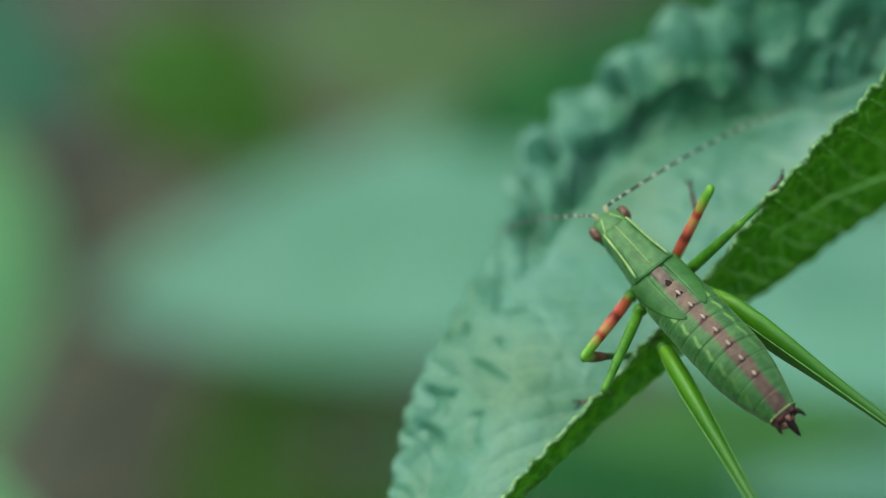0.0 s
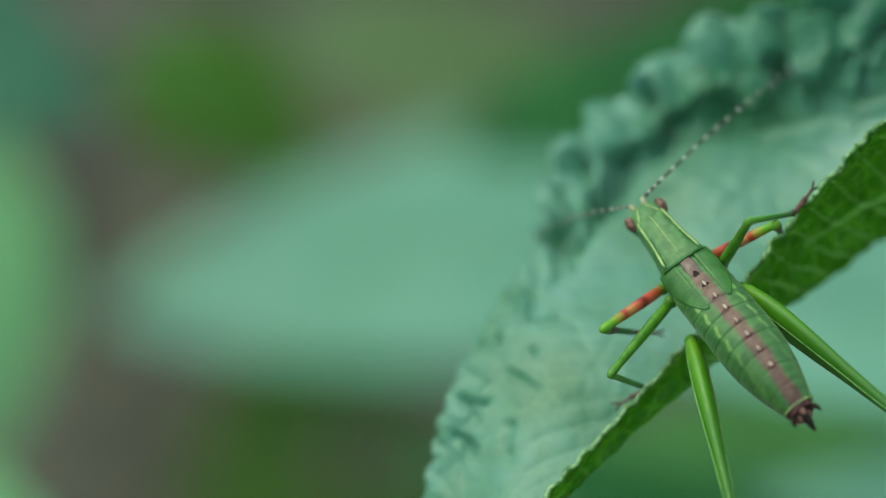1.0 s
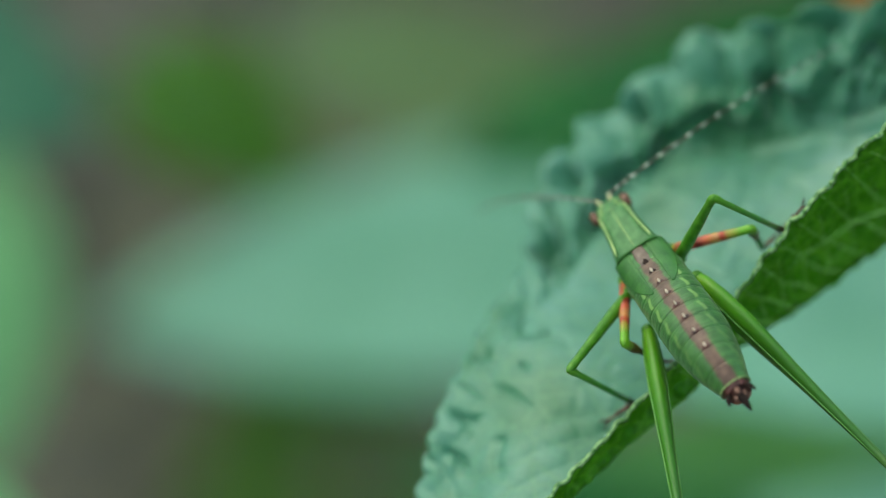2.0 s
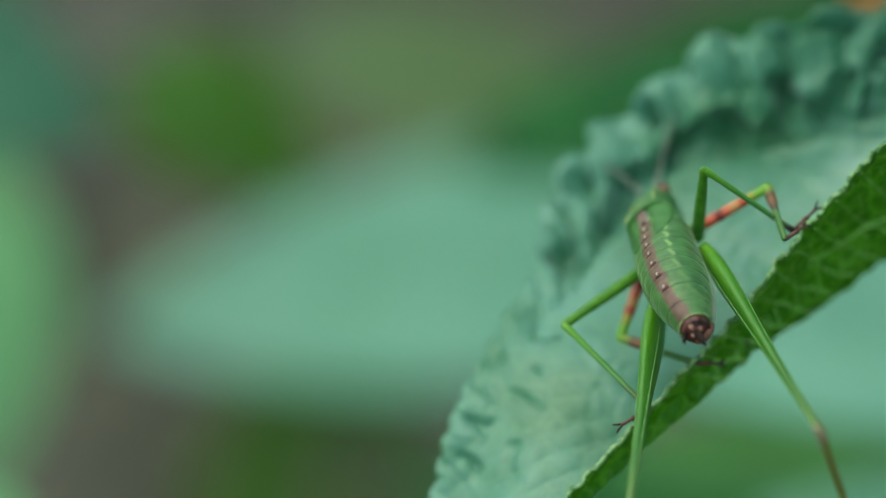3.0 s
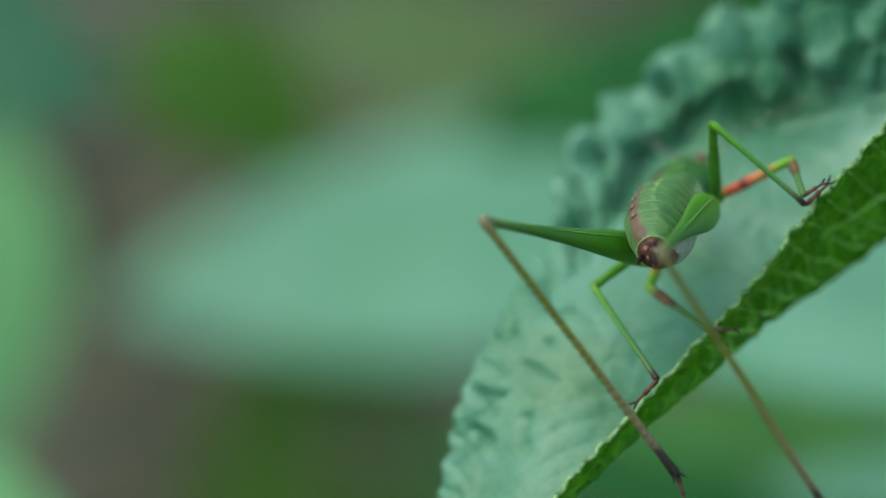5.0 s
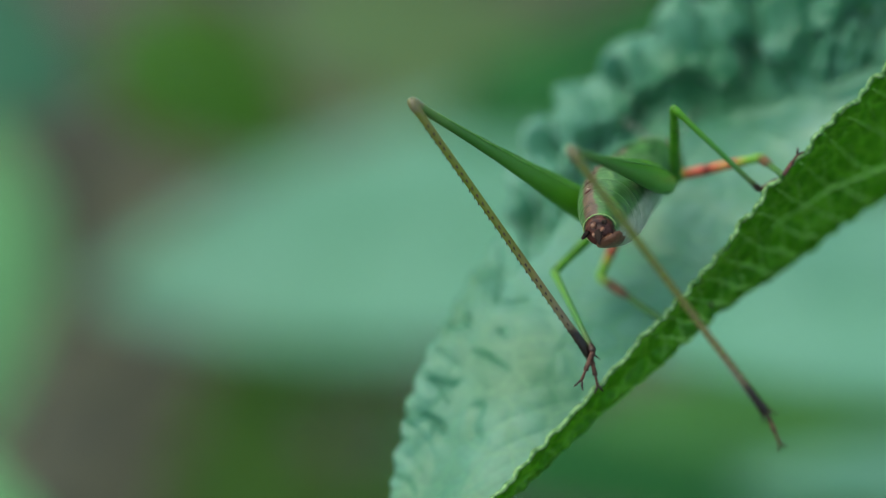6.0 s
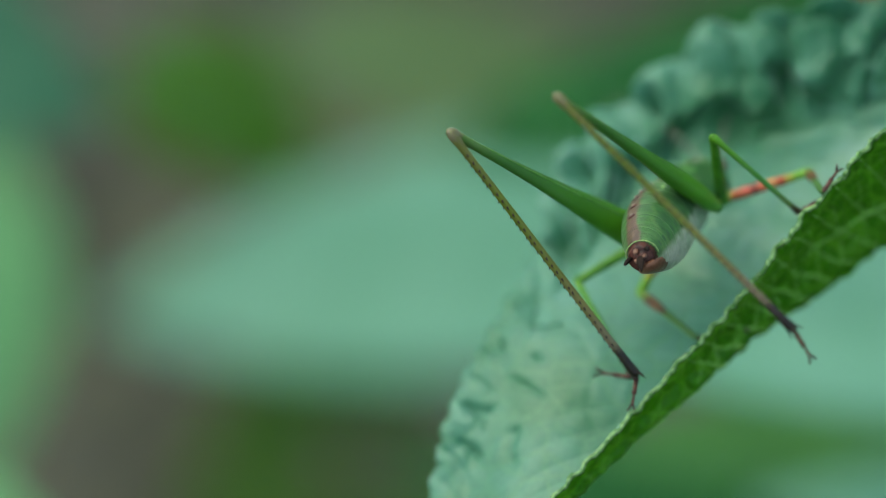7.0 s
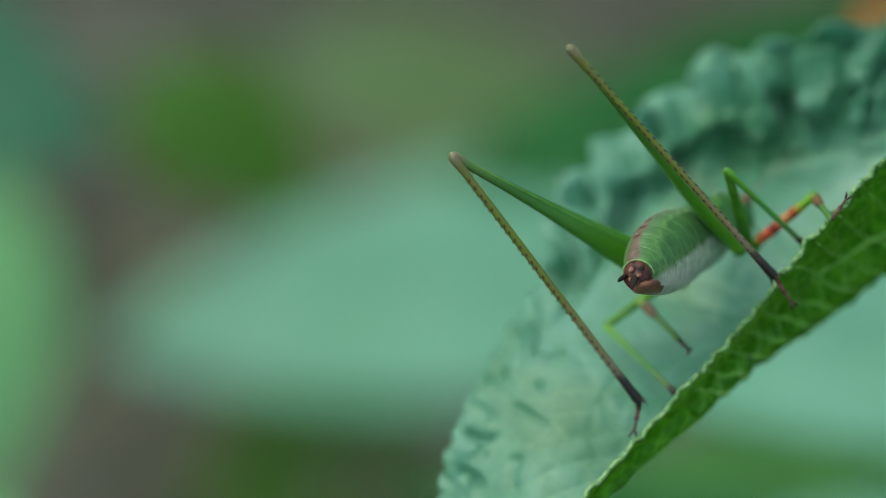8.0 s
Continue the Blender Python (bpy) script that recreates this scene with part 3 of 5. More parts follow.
                puff = min(1.0, (cells[1] - cells[0]) * 1.5) * (0.10 + 0.42 * big) * near_rib
                bead = (0.14 + 0.5 * big) * lobe * amp * math.exp(-((w - 0.22) / 0.18) ** 2)
                streak = abs(math.sin(p.x * 1.75 + 1.6 * noise.noise(p * 0.3))) ** 0.8 * 0.42 * big * smooth_step(w, 0.25, 0.6)
                h = pleat + puff + bead + streak + (0.12 + 0.14 * big) * fine - (0.40 + 1.4 * big)
                # the very margin dips back
                h -= (0.25 + 1.0 * big) * max(0.0, 1 - w / 0.16) ** 2
                move = out * ((scallop + crinkle) * max(0.0, 1 - w / 0.34))
            else:
                w = d / (0.72 - rib_at)
                q = float(np.interp(s + 0.045 - 0.11 * w, stations, count)) * 0.62
                k = abs(math.sin(q * math.pi))
                flat = 1 - 0.8 * smooth_step(w, 0.0, 0.35)
                patch = smooth_step(noise.noise(p * 0.16 + Vector((3, 1, 8))), -0.1, 0.35)
                h = (0.03 + 0.11 * patch) * fine * (1 - 0.5 * smooth_step(w, 0.5, 1.0)) + (k ** 0.5) * (0.07 + 0.32 * flat * big) - 0.2
                h += 0.5 * big * noise.noise(p * 0.14)
                curl = 1 - smooth_step(u, 0.7, 0.82)
                h = h * curl + (1 - curl) * (0.26 * fine + 0.14 * k)
                move = Vector((0, 0, 0))
            h -= 0.30 * max(0.0, 1 - abs(d) * 40) * smooth_step(s, 0.3, 0.5)
            if big < 1 and u < 0.55:
                wander = math.sin((p.x * 0.55 + p.y * 0.84) * 1.25 + 3.0 * noise.noise(p * 0.26 + Vector((4, 4, 1))))
                where = smooth_step(noise.noise(p * 0.45 + Vector((1, 7, 3))), -0.05, 0.25) * smooth_step(u, 0.02, 0.06) * (1 - smooth_step(u, 0.3, 0.55))
                h -= 0.48 * (1 - big) * where * math.exp(-(wander / 0.3) ** 2)
            g[i, j] = p + (Vector(nrm[i, j]) * h + move) * fade
    me, n2 = sheet(g, 0.16, turned=True)
    blade = to_world(mesh_part("leaf", me, [UPPER, UNDER], parent, "toothed quilted green leaf with its margin curled up"))
    # midrib on the upper side, veins on the curled underside
    c = round(cols * rib_at)
    part("midrib", tube([Vector(g[i, c]) + Vector(n2[i, c]) * 0.1 for i in range(175, rows - 2, 3)],
                        [0.03 + 0.2 * (i - 175) / rows for i in range(175, rows - 2, 3)], 8), VEIN, blade)
    low = g - n2 * 0.16

    def under_vein(s0, u0, s1, u1, r0, r1):
        pts, rad = [], []
        for k in range(25):
            q = k / 24
            i, u = (s0 + (s1 - s0) * q) * rows, u0 + (u1 - u0) * q + 0.006 * math.sin(q * 9 + s0 * 40)
            i, j = min(rows, round(i)), min(cols, round(u * cols))
            pts.append(Vector(low[i, j]) - Vector(n2[i, j]) * 0.02)
            rad.append(r0 + (r1 - r0) * q)
        smooth = [pts[0]] + [(pts[k - 1] + pts[k] * 2 + pts[k + 1]) / 4 for k in range(1, 24)] + [pts[-1]]
        part("vein", tube(smooth, rad, 6), UNDER_VEIN, blade)

    under_vein(0.86, 0.87, 0.56, 0.965, 0.16, 0.06)
    for k in range(13):
        s0 = 0.36 + k * 0.042
        under_vein(s0 + 0.045, 0.85, s0 - 0.01, 0.985, 0.1, 0.045)
        under_vein(s0 - 0.012, 0.87, s0 + 0.02, 0.97, 0.05, 0.03)
    # dark fleck on the curled underside
    i, j = round(0.463 * rows), round(0.905 * cols)
    c, n = Vector(low[i, j]), -Vector(n2[i, j])
    fleck = bmesh.new()
    bmesh.ops.create_icosphere(fleck, subdivisions=2, radius=0.2 * MM, matrix=Matrix.Translation(c * MM) @ n.to_track_quat("Z", "Y").to_matrix().to_4x4() @ Matrix.Diagonal((1.3, 0.8, 0.45, 1)))
    part("fleck", fleck, DARK, blade, "small black fleck")
    # thick glossy rim
    part("rim", tube([(Vector(g[i, cols]) + Vector(low[i, cols])) / 2 for i in range(8, rows - 8)], [0.155 + 0.08 * noise.noise((i * 0.31, 0, 9)) + 0.04 * noise.noise((i * 0.9, 3, 9)) for i in range(8, rows - 8)], 8), LEAF_RIM, blade, "glossy thickened rim of the leaf")
    return blade


host = plant("green shrub with large toothed quilted leaves", (66, 20, -8))
host_leaf(host)
stem(host, (62, 24, -8), 2.4)
# added leaf above the view, blocks top light on the upper stretch
far_leaf(host, (58, 30, -12), (12, 26, -19), 20, (0, 1, 0.25), [UPPER, UNDER], 23, 2, 0.06, "unseen toothed green leaf added overhead to shade the host leaf", (62.5, 23.5, -8))
to_world(part("leaf_stalk", tube([(42.2, 21.3, -9.8), (48, 23.5, -9), (56, 23.5, -8.5), (62.5, 21, -8.3)], [0.7, 0.9, 1.1, 1.3], 10), STEM, host))

# ------------------------------------------------------------------ plants behind, far out of focus
UP = (0, 0.45, 1)
behind = plant("green shrub with pale bluish-green leaves", (100, -10, -190))
stem(behind, (96, 5, -188), 2.8)
far_leaf(behind, (62, 7.7, -335), (-56.6, -8.6, -322), 42, (0.05, 0.35, 1), [FAR_TEAL, UNDER], 3, 6, 0.05, "broad pale bluish-green leaf", (97, 4, -190))
far_leaf(behind, (84, -8.5, -128), (6, -5, -120), 21, (0, 0.3, 1), [FAR_TEAL, UNDER], 5, 5, 0.1, "pale bluish-green leaf", (97, -34, -170))
far_leaf(behind, (86, -27, -140), (33, -25, -138), 11, (0, 0.6, 1), [FAR_TEAL, UNDER], 6, 5, 0.1, "pale bluish-green leaf", (98, -40, -176))
# dark leaves fill the shaded gaps, their shade is in the colour
far_leaf(behind, (80, 30, -160), (3, 18, -158), 18, UP, [FAR_DARK, UNDER], 7, 6, 0.1, "dark green leaf, shade put into its colour", (96, 12, -186))
far_leaf(behind, (86, -34, -200), (-6, -27, -205), 20, UP, [FAR_DARK, UNDER], 8, 6, 0.1, "dark green leaf, shade put into its colour", (98, -30, -192))
far_leaf(behind, (74, -22, -176), (17, -20, -172), 13, UP, [FAR_MID, UNDER], 18, 6, 0.1, "mid-green leaf", (97, -24, -190))

far_leaf(behind, (46, 25, -206), (1.5, 13.6, -200), 17, UP, [FAR_DARK, UNDER], 17, 3, 0.1, "dark green leaf, shade put into its colour", (95, 8, -187))

beside = plant("low green plant with bright yellow-green leaves", (-92, -40, -140))
stem(beside, (-84, -25, -140), 2.0)
far_leaf(beside, (-84, 22, -300), (-72, -34, -290), 36, (0.1, 0.3, 1), [FAR_BRIGHT, UNDER], 9, 5, 0.1, "bright yellow-green leaf", (-84, -24, -140))
far_leaf(beside, (-76, -27, -150), (-41, -33, -145), 20, (0.2, 0.5, 1), [FAR_BRIGHT, UNDER], 10, 5, 0.1, "bright yellow-green leaf", (-85, -34, -144))

shady = plant("leafy green plant rooted in shaded soil", (-100, 30, -190))
stem(shady, (-94, 34, -190), 2.5)
far_leaf(shady, (-84, 34, -190), (-42, 18, -184), 26, (0.3, 0.1, 1), [FAR_SHADE, UNDER], 12, 6, 0.1, "dark bluish-green leaf", (-94, 33, -190))
far_leaf(shady, (-44, 29, -240), (-18, 12.5, -230), 21, UP, [FAR_OLIVE, UNDER], 13, 6, 0.1, "olive-green leaf", (-95, 26, -196))
far_leaf(shady, (-33, 41.5, -385), (44, 27, -385), 31, UP, [FAR_MUTED, UNDER], 14, 6, 0.1, "olive-green leaf", (-95, 20, -200))
seedling = plant("low olive-green seedling on the soil", (-26, -76, -365))
stem(seedling, (-26, -72, -362), 2.0, 2.0)
far_leaf(seedling, (-33, -74, -362), (-31, -19, -345), 27, UP, [FAR_MOSS, UNDER], 15, 6, 0.1, "olive-green leaf", (-26, -73, -362))
# narrow dark strip added for the shade band below the broad teal leaf
far_leaf(seedling, (3, -27.5, -352), (-42, -24.5, -347), 11, UP, [FAR_OLIVE, UNDER], 19, 2, 0.05, "olive-green leaf", (-26, -73, -362))
far_leaf(seedling, (-16, -74, -362), (-8, -36, -350), 25, UP, [FAR_MOSS, UNDER], 16, 6, 0.1, "olive-green leaf", (-26, -73, -362))

dry = plant("withered weed with one dry orange leaf", (80, 45, -70))
stem(dry, (72, 48, -66), 1.6)
far_leaf(dry, (62, 38, -66), (32, 19.5, -60), 12, (0.1, 0.4, 1), [DRY, DRY], 21, 3, 0.1, "dry orange-brown leaf", (71, 46, -66))


# ------------------------------------------------------------------ the insect, in millimetres: x to the head, y to its left, z to its back
PROFILE = [(-9.2, -0.2, 0.52, 0.48, 0.6), (-8.4, -0.2, 0.92, 0.9, 1.15), (-7.2, -0.12, 1.34, 1.42, 1.8), (-5.5, 0.0, 1.78, 1.88, 2.45),
           (-3.5, 0.12, 2.02, 2.02, 2.8), (-1.5, 0.08, 2.02, 1.9, 2.75), (0.5, -0.08, 1.98, 1.66, 2.7), (2.5, -0.2, 1.94, 1.34, 2.6), (4.5, -0.2, 1.76, 1.22, 2.4), (6.0, -0.1, 1.4, 1.1, 1.7)]


def ring(x, grow=1.0):
    z, hw, up, dn = spline(PROFILE, x)
    return (x, 0.0, z, hw * grow, up * grow, dn * grow)


def build_insect():
    bug = new("katydid_nymph")
    bug.empty_display_size = 0.01
    tagged(bug, "green katydid nymph with red-banded forelegs walking on a leaf margin", "insect")
    # abdomen: nine overlapping rings
    for k in range(9):
        x0, x1 = 2.4 - k * 1.2, 2.4 - (k + 1) * 1.2
        bm = loft([ring(x0 + 0.05, 0.978), ring(x0 - 0.1, 0.988), ring(x0 - 0.3, 0.998), ring((x0 + x1) / 2, 1.0), ring(x1 + 0.2, 0.999), ring(x1 + 0.03, 0.993), ring(x1 - 0.03, 0.976)], 32)
        seg = part("abdomen_ring", bm, ABDOMEN, bug, "green ring with a dusky pink back stripe")
        z, hw, up, dn = spline(PROFILE, x1 + 0.15)
        top = z + up * 1.01
        bm = loft([(x1 + 0.52, 0, top - 0.06, 0.02, 0.02, 0.05), (x1 + 0.42, 0, top - 0.01, 0.075, 0.05, 0.08), (x1 + 0.22, 0, top + 0.04, 0.095, 0.075, 0.1), (x1 + 0.1, 0, top + 0.06, 0.06, 0.05, 0.06), (x1 + 0.05, 0, top + 0.05, 0.015, 0.012, 0.012)], 8)
        if k > 6:
            bm.free()
            continue
        part("tubercle", bm, PALE, seg, "small pale bump")
        bm = loft([(x1 + 0.32, 0, top - 0.06, 0.1, 0.03, 0.05), (x1 + 0.22, 0, top - 0.03, 0.22, 0.035, 0.1), (x1 + 0.1, 0, top - 0.03, 0.28, 0.035, 0.1), (x1 + 0.0, 0, top - 0.05, 0.16, 0.02, 0.06)], 12)
        part("spot", bm, MAROON if k else SOOT, seg, "dark spot")
    # thorax under the shield
    part("thorax", loft([ring(1.8, 0.8), ring(2.2, 0.97), ring(3.5, 0.97), ring(4.1, 0.9), ring(4.6, 0.75), ring(5.0, 0.5)], 28), GREEN, bug)
    bm = loft([(4.3, 0, 0.96, 0.1, 0.1, 0.1), (4.0, 0, 1.02, 0.36, 0.12, 0.12), (3.0, 0, 1.02, 0.45, 0.12, 0.12), (2.2, 0, 1.02, 0.45, 0.12, 0.12)], 14)
    part("thorax_stripe", bm, STRIPE, bug, "dusky pink stripe behind the shield")
    bm = loft([(2.7, 0, 1.11, 0.1, 0.03, 0.05), (2.5, 0, 1.12, 0.2, 0.035, 0.05), (2.2, 0, 1.12, 0.2, 0.035, 0.05), (2.0, 0, 1.1, 0.1, 0.02, 0.05)], 12)
    part("spot", bm, SOOT, bug, "black spot on the back")
    # shield
    rows = []
    for x, hw, up, dn in ((7.75, 1.08, 0.88, 0.9), (7.6, 1.15, 0.97, 1.15), (7.0, 1.2, 1.04, 1.4), (6.2, 1.26, 1.08, 1.6), (5.4, 1.36, 1.11, 1.75), (4.6, 1.5, 1.15, 1.7), (4.2, 1.58, 1.17, 1.5), (4.02, 1.58, 1.17, 1.3), (4.0, 1.5, 1.1, 1.2)):
        rows.append((x, 0, 0.0, hw, up, dn))
    bm = bmesh.new()
    n = 36
    loops = []
    for x, _, z, hw, up, dn in rows:
        loop = []
        for i in range(n):
            a = 2 * math.pi * i / n
            c, s = math.cos(a), math.sin(a)
            c2, s2 = math.copysign(abs(c) ** 0.62, c), math.copysign(abs(s) ** 0.62, s)   # flat back, straight flanks
            xx = x - (0.22 * (1 - c * c) if x < 4.7 else 0.0)
            loop.append(bm.verts.new(Vector((xx, hw * c2, z + (up if s > 0 else dn) * s2)) * MM))
        loops.append(loop)
    for p, q in zip(loops, loops[1:]):
        for i in range(n):
            bm.faces.new((p[i], p[(i + 1) % n], q[(i + 1) % n], q[i]))
    bm.faces.new(loops[0][::-1])
    bm.faces.new(loops[-1])
    bmesh.ops.recalc_face_normals(bm, faces=bm.faces)
    shield = part("pronotum", bm, GREEN, bug, "green saddle-shaped shield")
    for side in (1, -1):
        pts = [(x, side * hw * 0.80, up * 0.93) for x, _, _, hw, up, _ in rows[:8]]
        part("side_line", tube(pts, [0.05, 0.07, 0.09, 0.07, 0.08, 0.09, 0.08, 0.05], 8), CREAM, shield, "cream line along the edge")
    part("middle_line", tube([(x, 0, up + 0.0) for x, _, _, _, up, _ in rows[:8]], [0.03, 0.04, 0.045, 0.045, 0.04, 0.04, 0.035, 0.03], 6), CREAM, shield)
    part("rear_edge", tube([(4.0 - 0.22 * math.cos(v * 0.9) ** 2, 1.55 * math.sin(v), 1.15 * max(0.0, math.cos(v)) ** 0.5) for v in [k / 8 * 1.45 for k in range(-8, 9)]], 0.055, 6), DEEP, shield, "dark rear edge")
    # head
    head = part("head", loft([(7.3, 0, 0, 1.1, 0.86, 1.1), (7.8, 0, 0, 1.28, 0.92, 1.5), (8.3, 0, -0.03, 1.3, 0.88, 1.7), (8.75, 0, -0.1, 1.1, 0.74, 1.6), (9.05, 0, -0.2, 0.7, 0.52, 1.2), (9.2, 0, -0.3, 0.25, 0.24, 0.6)], 24), GREEN, bug, "pale green head")
    for side in (1, -1):
        bm = bmesh.new()
        bmesh.ops.create_icosphere(bm, subdivisions=3, radius=0.44 * MM, matrix=Matrix.Translation(Vector((8.25, side * 1.14, 0.26)) * MM) @ Matrix.Diagonal((1.32, 0.78, 1.08, 1)))
        part("eye", bm, EYE, head, "bulging brown eye")
        part("cheek_line", tube([(7.5, side * 0.86, 0.66), (8.0, side * 0.62, 0.86), (8.6, side * 0.36, 0.66), (8.95, side * 0.2, 0.35)], [0.06, 0.07, 0.07, 0.05], 6), CREAM, head)
        part("feeler_socket", loft([(8.7, side * 0.36, 0.25, 0.1, 0.1, 0.1), (8.95, side * 0.38, 0.33, 0.2, 0.2, 0.2), (9.25, side * 0.42, 0.4, 0.17, 0.17, 0.17), (9.4, side * 0.44, 0.43, 0.08, 0.08, 0.08)], 10), SOCKET, head, "pale base of the feeler")
        part("palp", tube([(8.9, side * 0.4, -1.2), (9.2, side * 0.5, -1.6), (9.15, side * 0.5, -2.1)], [0.12, 0.12, 0.1], 6), GREEN, head)
        # wing pad
        grid = []
        for i in range(15):
            u = i / 14
            x = 4.1 - 4.4 * u
            z, hw, up, dn = spline(PROFILE, x)
            wide = max(0.03, 1 - u ** 1.5) ** 0.7
            line = []
            for j in range(9):
                a = radians(70 - 60 * (j / 8) * wide)
                line.append((x, side * (hw + 0.02) * math.cos(a), z + (up + 0.02) * math.sin(a)))
            grid.append(line)
        me, _ = sheet(grid, 0.025, turned=side > 0)
        mesh_part("wing_pad", me, [PAD, PAD], bug, "small dark green wing pad")
    # tail
    part("tail_plate", loft([ring(-8.1, 0.9), ring(-8.35, 1.0), ring(-8.62, 0.98), (-8.72, 0, -0.2, 0.86, 0.72, 0.98), (-8.62, 0, -0.2, 0.6, 0.5, 0.75), (-8.8, 0, -0.2, 0.42, 0.34, 0.5), (-8.95, 0, -0.2, 0.15, 0.12, 0.2)], 24), MAROON, bug, "maroon brown end of the abdomen")
    part("tail_rim", tube([(-8.28 - 0.1 * math.cos(v), 1.05 * math.sin(v), -0.2 + 0.98 * math.cos(v)) for v in [k / 10 * 2.0 for k in range(-10, 11)]], [0.025 + 0.03 * (k % 2) for k in range(21)], 6), CREAM, bug, "pale rim above the tail")
    part("under_plate", loft([(-6.6, 0, -1.3, 0.5, 0.3, 0.45), (-7.2, 0, -1.2, 0.85, 0.4, 0.72), (-8.0, 0, -1.0, 0.86, 0.4, 0.6), (-8.6, 0, -0.9, 0.74, 0.3, 0.44), (-8.85, 0, -0.85, 0.55, 0.24, 0.34), (-9.02, 0, -0.82, 0.3, 0.16, 0.18), (-9.1, 0, -0.8, 0.06, 0.06, 0.05)], 18), RUSTY, bug, "rusty brown plate below the tail")
    for y, z, r in ((0.0, 0.28, 0.2), (0.3, -0.2, 0.17), (-0.3, -0.2, 0.17), (0.0, -0.5, 0.15)):
        part("tail_lobe", loft([(-8.5, y, z, r * 0.6, r * 0.6, r * 0.6), (-8.75, y, z, r, r, r), (-8.98, y, z, r * 0.7, r * 0.7, r * 0.7), (-9.08, y, z, r * 0.2, r * 0.2, r * 0.2)], 10), PINKISH, bug, "small pinkish lobe")
    part("ovipositor", loft([(-8.5, 0, -0.15, 0.26, 0.22, 0.22), (-9.0, 0, -0.25, 0.28, 0.22, 0.22), (-9.45, 0, -0.42, 0.22, 0.17, 0.17), (-9.95, 0, -0.68, 0.06, 0.06, 0.06)], 12), SOOT, bug, "short dark pointed tail")
    for side in (1, -1):
        part("cercus", tube([(-8.6, side * 0.6, 0.1), (-8.95, side * 0.82, 0.1), (-9.2, side * 0.92, 0.08), (-9.4, side * 0.88, 0.06)], [0.16, 0.15, 0.1, 0.025], 8), SOOT, bug, "dark tail prong")
    return bug, (shield, head)


def limb_mesh(kind, piece):
    """One limb piece along x from its joint, with its materials."""
    if piece == "femur":
        if kind == "H":
            L = 19.0
            prof = [(-0.01, 0.2, 0.2), (0.0, 0.4, 0.36), (0.03, 0.72, 0.5), (0.1, 1.08, 0.6), (0.2, 1.2, 0.62), (0.32, 1.04, 0.54), (0.45, 0.76, 0.42), (0.6, 0.52, 0.33), (0.75, 0.38, 0.27), (0.9, 0.3, 0.25), (0.965, 0.32, 0.3), (0.985, 0.38, 0.34), (1.0, 0.36, 0.3), (1.012, 0.2, 0.18)]
            return loft([(u * L, 0, 0, w, h, h) for u, h, w in prof], 20), HIND_FEMUR, "long green jumping thigh, thick at the base"
        if kind == "M":
            L = 7.3
            prof = [(0, 0.33), (0.08, 0.4), (0.3, 0.4), (0.6, 0.35), (0.88, 0.28), (0.96, 0.31), (1.0, 0.27), (1.03, 0.12)]
            return loft([(u * L, 0, 0, r * 0.88, r, r) for u, r in prof], 14), LEG_GREEN, "green thigh"
        L = 5.7
        prof = [(0, 0.32), (0.08, 0.38), (0.3, 0.40), (0.6, 0.37), (0.88, 0.32), (0.96, 0.34), (1.0, 0.31), (1.04, 0.14)]
        return loft([(u * L, 0, 0, r * 0.88, r, r) for u, r in prof], 14), FORE_FEMUR, "red and yellow banded thigh"
    if piece == "tibia":
        if kind == "H":
            L = 20.0
            prof = [(-0.008, 0.2), (0.0, 0.33), (0.02, 0.36), (0.045, 0.28), (0.1, 0.25), (0.5, 0.245), (0.85, 0.26), (0.95, 0.3), (0.985, 0.36), (1.0, 0.26)]
            return loft([(u * L, 0, 0, r * 0.9, r, r) for u, r in prof], 12), HIND_TIBIA, "long thin olive-brown shin with small spines"
        if kind == "M":
            L = 7.8
            prof = [(-0.02, 0.14), (0.0, 0.26), (0.05, 0.27), (0.12, 0.21), (0.5, 0.19), (0.9, 0.19), (0.98, 0.24), (1.0, 0.18)]
            return loft([(u * L, 0, 0, r * 0.9, r, r) for u, r in prof], 12), MID_TIBIA, "thin green shin"
        L = 5.5
        prof = [(-0.03, 0.14), (0.0, 0.32), (0.1, 0.33), (0.22, 0.35), (0.32, 0.31), (0.42, 0.22), (0.7, 0.21), (0.95, 0.22), (1.0, 0.17)]
        return loft([(u * L, 0, 0, r * 0.85, r, r) for u, r in prof], 12), FORE_TIBIA, "short banded shin, swollen below the knee"
    # tarsus: four lobed joints and two claws
    bm = bmesh.new()
    k = {"H": 0.82, "M": 0.88, "F": 0.76}[kind]
    x = 0.0
    for length, r in ((0.7, 0.21), (0.4, 0.19), (0.36, 0.21), (0.85, 0.12)):
        loft([(x * k, 0, 0, r * 0.84 * k, r * 0.78 * k, r * 0.8 * k), ((x + length * 0.3) * k, 0, 0, r * 0.88 * k, r * 0.8 * k, r * 0.9 * k), ((x + length * 0.8) * k, 0, -0.03, r * 0.95 * k, r * 0.8 * k, r * 1.05 * k), ((x + length) * k, 0, 0, r * 0.78 * k, r * 0.7 * k, r * 0.75 * k)], 8, bm=bm)
        x += length
    for side in (1, -1):
        tube([((x - 0.05) * k, side * 0.05, 0), ((x + 0.28) * k, side * 0.2 * k, 0.05), ((x + 0.5) * k, side * 0.32 * k, -0.1), ((x + 0.58) * k, side * 0.34 * k, -0.3)], [0.08, 0.07, 0.05, 0.02], 6, bm=bm, slots=[1, 1, 1])
    return bm, [FOOT, DARK], "brown jointed foot with two dark claws"


LIMB = {"F": "fore", "M": "middle", "H": "hind"}
